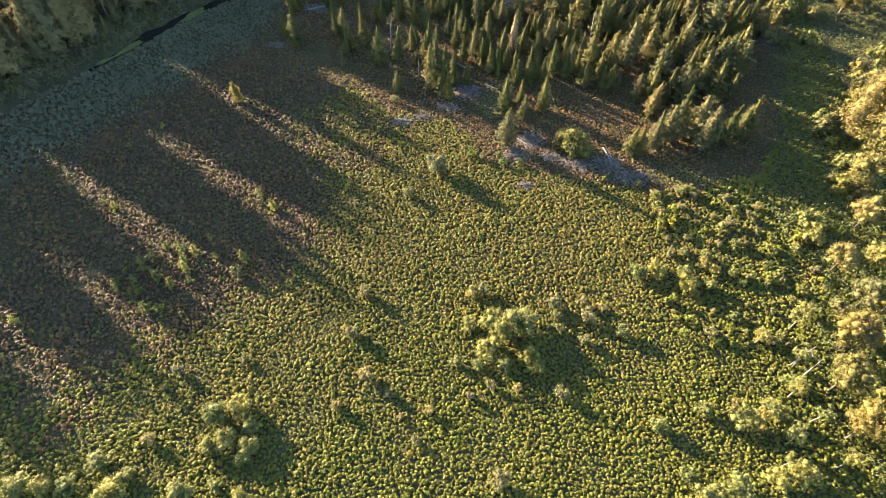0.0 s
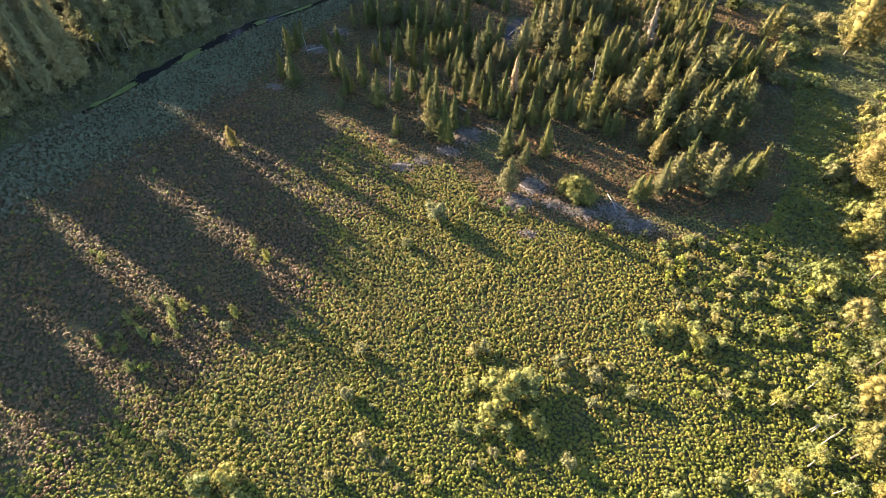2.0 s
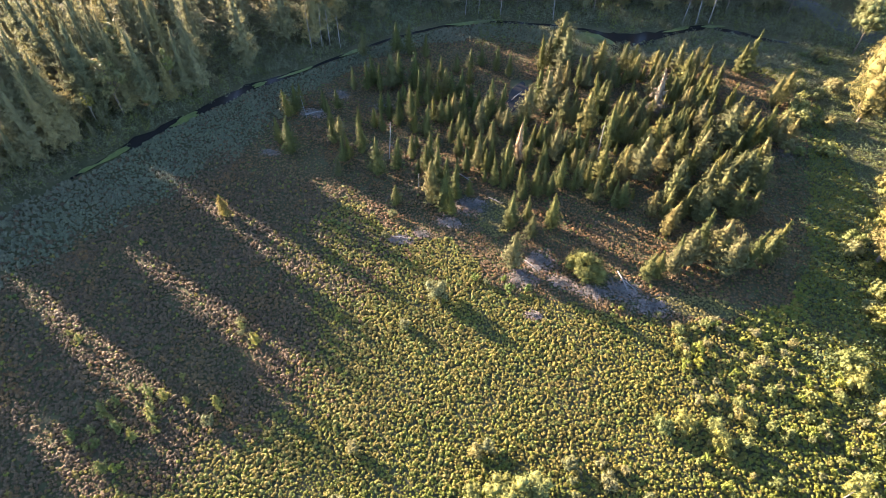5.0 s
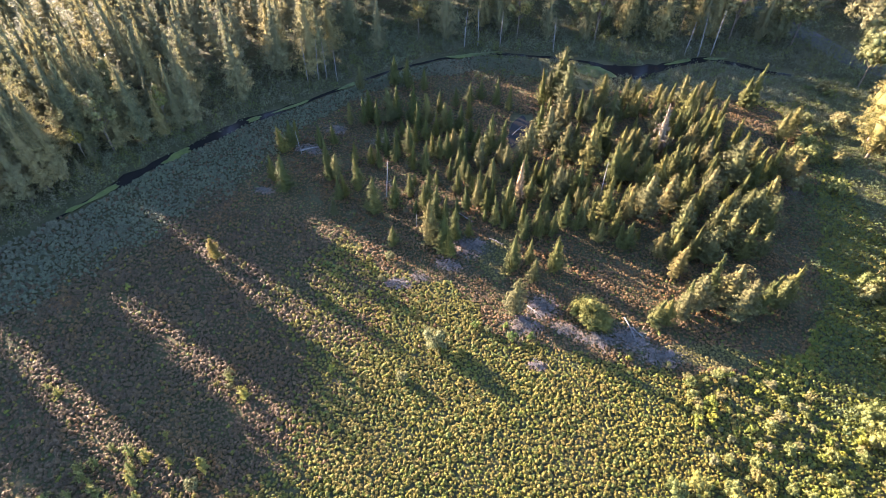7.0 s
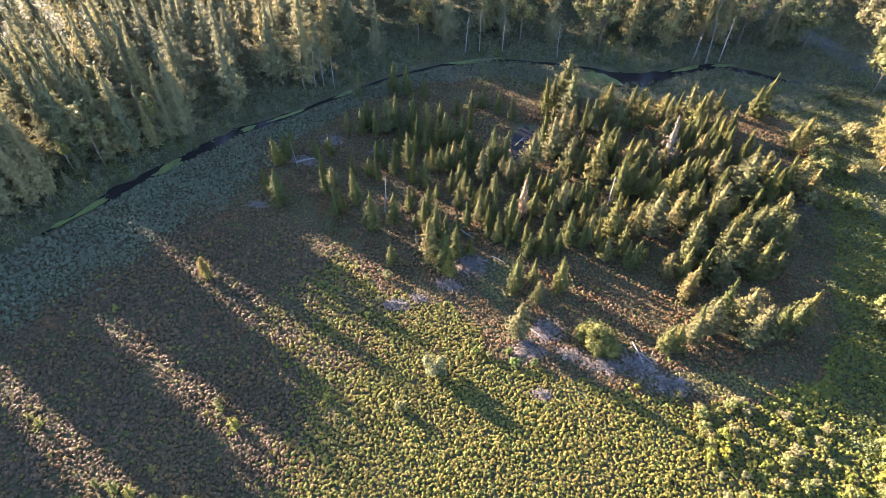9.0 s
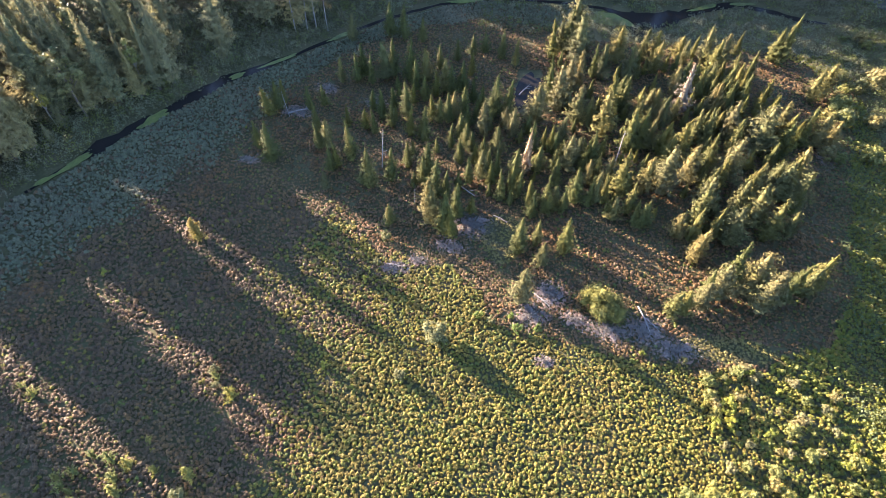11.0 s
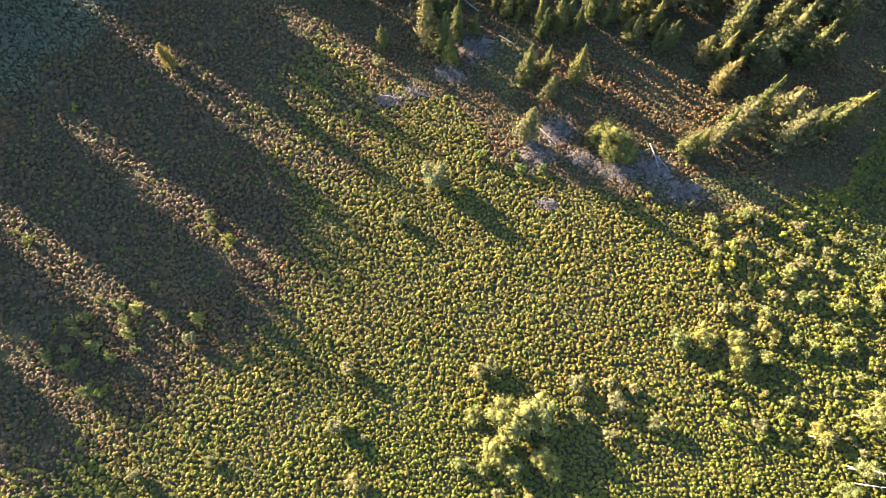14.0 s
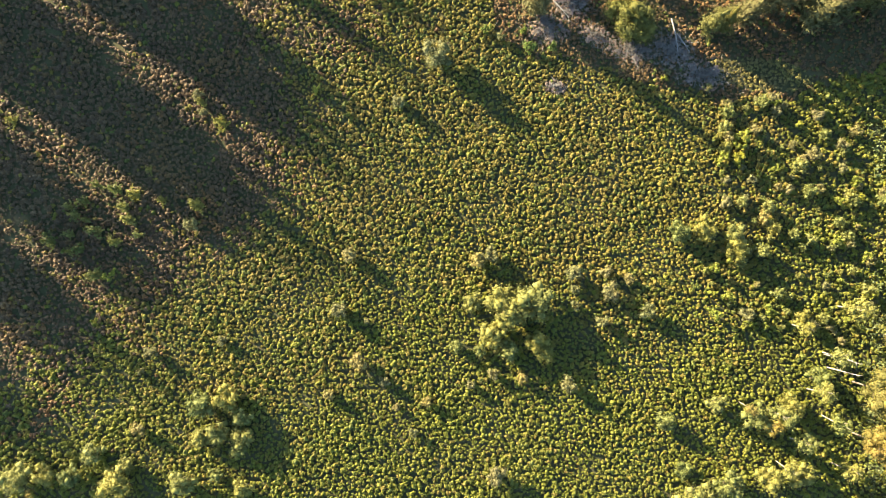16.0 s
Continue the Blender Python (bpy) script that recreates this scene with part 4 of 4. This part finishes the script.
for x, y, h, thin in edge_trees:
    if wood_r.random() < (0.25 if y > 112 else 0.03):
        thing("alder_tree", wood_r.choice(ALDERS), at(x, y, min(h, 15) / 14.0, 1.0, wood_r), "leafy green alder at the edge of the forest", "tree", "forest edge")
    else:
        thing("forest_conifer", wood_r.choice((TALL, THIN, SPIRE)[thin]), at(x, y, h / 20.0, wood_r.uniform(0.8, 1.1) if h > 13 else 1.35, wood_r, 0, 2), "tall grey-green conifer at the edge of the forest", "conifer", "forest edge")


def merged(name, spots, kinds, base, rng_, label, category, mat):
    """The crowns of many far trees in one mesh."""
    vs, fs, n = [], [], 0
    for x, y, h in spots:
        me = rng_.choice(kinds)[1][1]
        v = np.empty(len(me.vertices) * 3, np.float32)
        me.vertices.foreach_get("co", v)
        f = np.empty(len(me.loops), np.int32)
        me.loops.foreach_get("vertex_index", f)
        m = np.array(at(0, 0, h / base, 1.2, rng_))[:3, :3]
        vs.append(v.reshape(-1, 3) @ m.T + np.array([x, y, 0]))
        fs.append(f.reshape(-1, 3) + n)
        n += len(v) // 3
    return stuff(name, mesh_np(name, np.concatenate(vs), np.concatenate(fs), [mat]), label, category)


merged("far_woods", deep, SPIRE, 20.0, wood_r, "deep conifer forest stretching away behind the creek", "forest", M_FOREST)

# ---- shrubs of the marsh ----
PALES = [broadleaf(400 + k, 2.0, 2.0, 20, 1800, 0.13, M_PALE, M_BARK, 5, 0.08, 0.35, 1.2) for k in range(4)]
WILLOW = [broadleaf(420 + k, 3.0, 3.0, 30, 2800, 0.14, M_WILLOW, M_BARK, 6, 0.08, 0.42, 1.0) for k in range(4)]
BRIGHTS = [broadleaf(440 + k, 1.6, 1.6, 8, 600, 0.13, M_BRIGHT, M_BARK, 4, 0.06, 0.5, 0.8) for k in range(2)]
shrub_r = random.Random(21)
for x, y, w in PALE_SHRUBS:
    thing("shrub", shrub_r.choice(PALES), at(x, y, w / 2.0 * 1.3, 1.0, shrub_r), "pale feathery grey-green shrub above the marsh plants", "shrub", "pale shrubs")
for x, y, w in WILLOWS + SOUTH_SHRUBS:
    thing("willow_shrub", shrub_r.choice(WILLOW), at(x, y, w / 3.0 * (1.12 if w < 4.5 and y > -5 else 0.85), 1.25, shrub_r), "bushy pale green willow with many thin stems", "willow", "willows in the marsh")
for x, y, w in GREEN_SHRUBS:
    thing("shrub", shrub_r.choice(BRIGHTS), at(x, y, w / 1.6 * 1.2, 1.0, shrub_r), "small bright yellow-green shrub", "shrub", "bright shrubs")
SEEDLINGS = [conifer(280 + k, 2.0, 0.62, 0.75, M_WILLOW, M_BARK, 60, 10, 0.04, 0.1, 0.26, 0.4, 0.3, 0.55, 0.7, 0.25) for k in range(3)]
for x, y, w in YOUNG_FIRS:
    thing("young_fir", shrub_r.choice(SEEDLINGS), at(x, y, w / 2.0 * 1.5, 1.2, shrub_r), "young pale green fir among brown heath", "fir", "young firs")
# single plants
LONE = conifer(260, 4.2, 1.2, 0.6, M_GOLD, M_BARK, 160, 14, 0.08, 0.0, 0.34, 0.35, 0.35)
thing("pine_tree", LONE, at(-39.3, 52.7, 1.0, 1.0, shrub_r), "lone small yellow-green pine in the open marsh", "pine")
GREYSHRUB = broadleaf(461, 3.6, 3.6, 34, 3600, 0.17, M_PALE, M_BARK, 6, 0.1, 0.35, 1.0)
thing("shrub", GREYSHRUB, at(-4.9, 40.8, 1.3, 0.95, shrub_r), "greyish half-bare shrub in the open marsh", "shrub")
ROUND = broadleaf(463, 4.8, 6.8, 46, 12000, 0.22, M_FIR, M_BARK, 5, 0.08, 0.4, 0.9)
thing("pine_bush", ROUND, at(15.6, 47.3, 1.0, 1.0, shrub_r), "broad rounded bushy pine on the islet edge", "pine")
for x, y, h in ((24.2, 47.8, 5.6), (25.8, 48.2, 5.0)):
    thing("pine_tree", shrub_r.choice(FIRS), at(x, y, h / 8.0, 1.5, shrub_r), "broad bushy fir on the islet edge", "fir", "conifers on the islet")
BUSHES = [broadleaf(470 + k, 1.8, 2.2, 9, 900, 0.14, (M_BROAD, M_LUSH_BUSH)[k % 2], M_BARK, 5, 0.06, 0.5, 0.8) for k in range(4)]
for x, y, w in ((1.9, 44.0, 1.6), (5.2, 43.2, 2.0), (7.7, 43.6, 1.6), (5.3, 47.6, 1.8), (4.3, 45.0, 1.2), (20.5, 42.3, 1.2), (25.1, 41.2, 1.4), (-14.0, 51.2, 1.4), (-16.1, 49.3, 1.3), (0.2, 44.8, 1.5), (-13.4, 55.6, 2.0), (-4.0, 40.0, 1.3), (-20, 38.5, 1.0), (33.5, 40.2, 1.6)):
    thing("shrub", shrub_r.choice(BUSHES), at(x, y, w / 2.0, 1.0, shrub_r), "low green shrub beside the bare patches", "shrub", "islet shrubs")
BIRCH = [broadleaf(480 + k, 11.0, 3.6, 14, 1500, 0.3, M_WILLOW, M_PALEBARK, 1, 0.3, 0.5, 0.7) for k in range(2)]
for x, y, h in ((-59.5, 82.5, 11), (-75.5, 66.5, 11), (-70, 72, 8)):
    thing("birch_tree", shrub_r.choice(BIRCH), at(x, y, h / 11.0, 1.0, shrub_r), "slim bright green birch before the dark forest", "tree", "forest edge")
# willow scrub on the eastern marsh
SCRUB_AT = np.random.default_rng(31)
for k in range(150):
    x, y = SCRUB_AT.uniform(27, 49), SCRUB_AT.uniform(15, 41)
    if y > 44 - 0.25 * (x - 20):
        continue
    kind_ = [PALES, WILLOW, WILLOW, PALES, BRIGHTS][int(SCRUB_AT.integers(0, 5))]
    b = {id(PALES): 2.0, id(WILLOW): 3.0, id(BRIGHTS): 1.6}[id(kind_)]
    w = SCRUB_AT.uniform(0.7, 2.2)
    thing("willow_shrub" if kind_ is WILLOW else "shrub", shrub_r.choice(kind_), at(x, y, w / b, 1.0, shrub_r), "pale green scrub in the eastern marsh", "shrub", "eastern scrub")

# ---- trees along the east side ----
OAKS = [broadleaf(500 + k, 13.0, 9.0, 52, 7000, 0.28, M_BROAD, M_BARK, 1, 0.22) for k in range(3)]
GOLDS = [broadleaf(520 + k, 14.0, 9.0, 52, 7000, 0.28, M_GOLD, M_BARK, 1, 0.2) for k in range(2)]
BIGBUSH = [broadleaf(540 + k, 5.0, 5.5, 34, 3000, 0.22, (M_BROAD, M_WILLOW)[k % 2], M_BARK, 4, 0.1, 0.5, 0.8) for k in range(4)]
east_r = random.Random(41)
# evening sunlight on these firs is put into the gold needle colour
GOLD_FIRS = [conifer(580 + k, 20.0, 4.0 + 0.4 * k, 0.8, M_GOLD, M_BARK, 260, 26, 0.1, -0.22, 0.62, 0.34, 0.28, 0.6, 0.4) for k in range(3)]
GOLD_AT = [(44.5, 11, 9.5), (45, 5.5, 9), (47, 16.5, 9), (49.5, 9, 10), (54.4, 22.9, 10)]
GREEN_AT = [(49, 28, 7), (51, 23, 7), (56, 43, 8.5), (54.5, 36, 7.5), (59, 34, 9), (49.5, 0, 8), (53, -7, 9), (60, 22, 11), (62, 12, 11), (58, 1, 10), (75, 115, 14), (80, 105, 14), (79, 60, 14), (72, 42, 13), (83, 88, 14), (86, 74, 14), (80, 125, 12), (76, 28, 13)]
for x, y, h in ((58.4, 54.9, 19), (62, 50, 20), (64.5, 57, 21), (69.3, 94.6, 20), (71.5, 93, 21), (67.5, 90, 17), (73, 101, 20), (76, 84, 20), (74, 72, 18), (72, 63, 19), (70, 47, 19)):
    thing("tall_fir", east_r.choice(GOLD_FIRS), at(x, y, h / 20.0, 1.0, east_r, 0, 2), "tall drooping fir with evening sunlight painted as gold needles", "fir", "eastern firs")
for x, y, h, kind_ in [(*q, 1) for q in GOLD_AT] + [(*q, 0) for q in GREEN_AT]:
    thing("broadleaf_tree", east_r.choice(GOLDS if kind_ else OAKS), at(x, y, h / (14.0 if kind_ else 13.0), 1.0, east_r), "large tree with golden leaves" if kind_ else "large leafy green tree at the marsh edge", "tree", "eastern trees")
for k in range(60):
    y = east_r.uniform(-8, 112)
    x = 46 + east_r.uniform(0, 12) + max(0, y - 55) * 0.22 + (8 if 38 < y < 78 else 0)
    thing("bush", east_r.choice(BIGBUSH), at(x, y, east_r.uniform(0.4, 0.9), 1.0, east_r), "rounded green bush at the marsh edge", "bush", "eastern bushes")

# slender pale-stemmed saplings at the eastern edge
SAPLINGS = [broadleaf(560 + k, 5.5, 2.8, 11, 1100, 0.2, M_WILLOW if k else M_GOLD, M_PALEBARK, 1, 0.3, 0.5, 0.8) for k in range(3)]
for x, y, h in ((37.2, 16.4, 4.5), (39.6, 9.6, 5.5), (35.5, 6.9, 5), (35.0, 5.8, 4.5), (38.3, 4.1, 5), (32.5, 7.3, 4), (41, 13.6, 6), (42, 19, 6), (43, 2, 5.5), (37, 1.5, 4.5), (41.5, 7, 5.5)):
    thing("sapling", east_r.choice(SAPLINGS), at(x, y, h / 5.5, 1.1, east_r, 0, 5), "slender sapling with a pale stem and thin crown", "tree", "saplings")

# ---- dead wood ----
SNAGS = [snag(600 + k, 8.0, M_DEAD) for k in range(3)]
for k, (x, y, h) in enumerate(((-16.4, 69.2, 7.5), (18.9, 73.7, 8.0), (-10.5, 62.8, 3.4), (-33.6, 79, 5.0), (-37, 104, 9), (-35.5, 105, 8), (-39, 103, 9), (-33, 104, 7), (-8, 122, 9), (-5, 123, 9), (0, 123, 8), (12, 122, 8), (44, 124, 9), (47, 125, 10), (41, 124, 8), (40.8, 13.8, 6), (41.6, 12.2, 5.5))):
    thing("dead_tree", SNAGS[k % 3], at(x, y, h / 8.0, 1.0, shrub_r, 0, 6), "bare grey dead tree with broken branches", "dead tree", "snags")
PALE_FIR = conifer(270, 10.5, 1.5, 0.8, M_DRY, M_DEAD, 150, 6, 0.06, -0.2, 0.6, 0.3)
thing("dead_fir", PALE_FIR, at(29.9, 86.8, 1.0, 1.0, shrub_r), "dead fir with pale grey-brown needles", "dead tree")
thing("dead_fir", PALE_FIR, at(5.2, 70.5, 0.85, 0.9, shrub_r), "dead fir with pale grey-brown top", "dead tree")


def log(x0, y0, x1, y1, r, seed):
    rr = random.Random(seed)
    mid = ((x0 + x1) / 2 + rr.uniform(-0.1, 0.1), (y0 + y1) / 2 + rr.uniform(-0.1, 0.1), 0.22 + r)
    body = [tube([(x0, y0, 0.08 + r), mid, (x1, y1, 0.12 + r)], [r, r * 0.8, r * 0.4])]
    for k in range(4):
        t, a = rr.uniform(0.3, 0.95), rr.uniform(-1.2, 1.2)
        bx, by = x0 + t * (x1 - x0), y0 + t * (y1 - y0)
        d = math.atan2(y1 - y0, x1 - x0) + a
        l = rr.uniform(0.5, 1.2)
        body.append(tube([(bx, by, 0.2 + r), (bx + l * math.cos(d), by + l * math.sin(d), 0.3 + r)], [r * 0.4, r * 0.15], 4))
    return tagged(new("fallen_log", mesh_np("fallen_log", *join(body), [M_DEAD])), "bleached fallen log lying on grey dead brush", "log", "fallen logs")


for k, q in enumerate(((20.4, 48.4, 21.6, 44.4, 0.1), (21.2, 46.8, 22.9, 44.8, 0.07), (1.1, 61.5, 3.2, 60.2, 0.06), (7.1, 48.9, 9.1, 47.1, 0.09), (-4.1, 66.6, -1.8, 64.8, 0.1), (-33.8, 79.6, -30.8, 81, 0.16), (-12.6, 51.3, -10.4, 51.0, 0.08), (3.8, 89, 5.6, 92, 0.1))):
    log(*q, k)
tw = np.random.default_rng(77)
tv, tf = [], []
for ax, ay, rx, ry in GREYS:
    n = int(150 * rx * ry)
    a, q = tw.uniform(0, 6.28, n), np.abs(tw.normal(size=n)) * 0.55
    c = np.stack([ax + rx * q * np.cos(a), ay + ry * q * np.sin(a), tw.uniform(0.08, 0.3, n)], -1)
    tv_, tf_ = blades(c, np.stack([tw.normal(size=n), tw.normal(size=n), 0.35 * tw.normal(size=n)], -1), tw.uniform(0.3, 0.9, n), 0.045, tw)
    tv.append((tv_, tf_))
stuff("dead_twigs", mesh_np("dead_twigs", *join(tv), [M_TWIG]), "tangle of grey dead twigs on the bare patches", "twigs")

# ---- road beyond the eastern trees ----
ribbon("road", ROAD, [6, 6, 6, 6, 6, 6], 0.06, M_ASPHALT, "grey asphalt road glimpsed between trees", "road", 3.0, 0.0)


def utility_pole(x, y, h):
    """A wooden pole with a crossarm and insulators."""
    e = new("utility_pole")
    e.matrix_basis = pose(x, y, 0, 0, 0, 25)
    pieces = [("pole", tube([(0, 0, -0.5), (0, 0, h * 0.5), (0, 0, h)], [0.16, 0.14, 0.11], 8), M_BARK)]
    for z, w in ((h - 0.4, 1.2), (h - 1.3, 0.9)):
        pieces.append(("crossarm", tube([(-w, 0.14, z), (0, 0.14, z), (w, 0.14, z)], [0.07, 0.07, 0.07], 4), M_BARK))
        for q in (-0.9, -0.4, 0.4, 0.9):
            pieces.append(("insulator", tube([(q * w, 0.14, z + 0.05), (q * w, 0.14, z + 0.14), (q * w, 0.14, z + 0.25)], [0.03, 0.06, 0.04], 6), M_DEAD))
    for pn, (v, f), mt in pieces:
        new(pn, mesh_np(pn, v, f, [mt])).parent = e
    return tagged(e, "weathered wooden utility pole with two crossarms", "utility pole")


utility_pole(84, 128, 11)
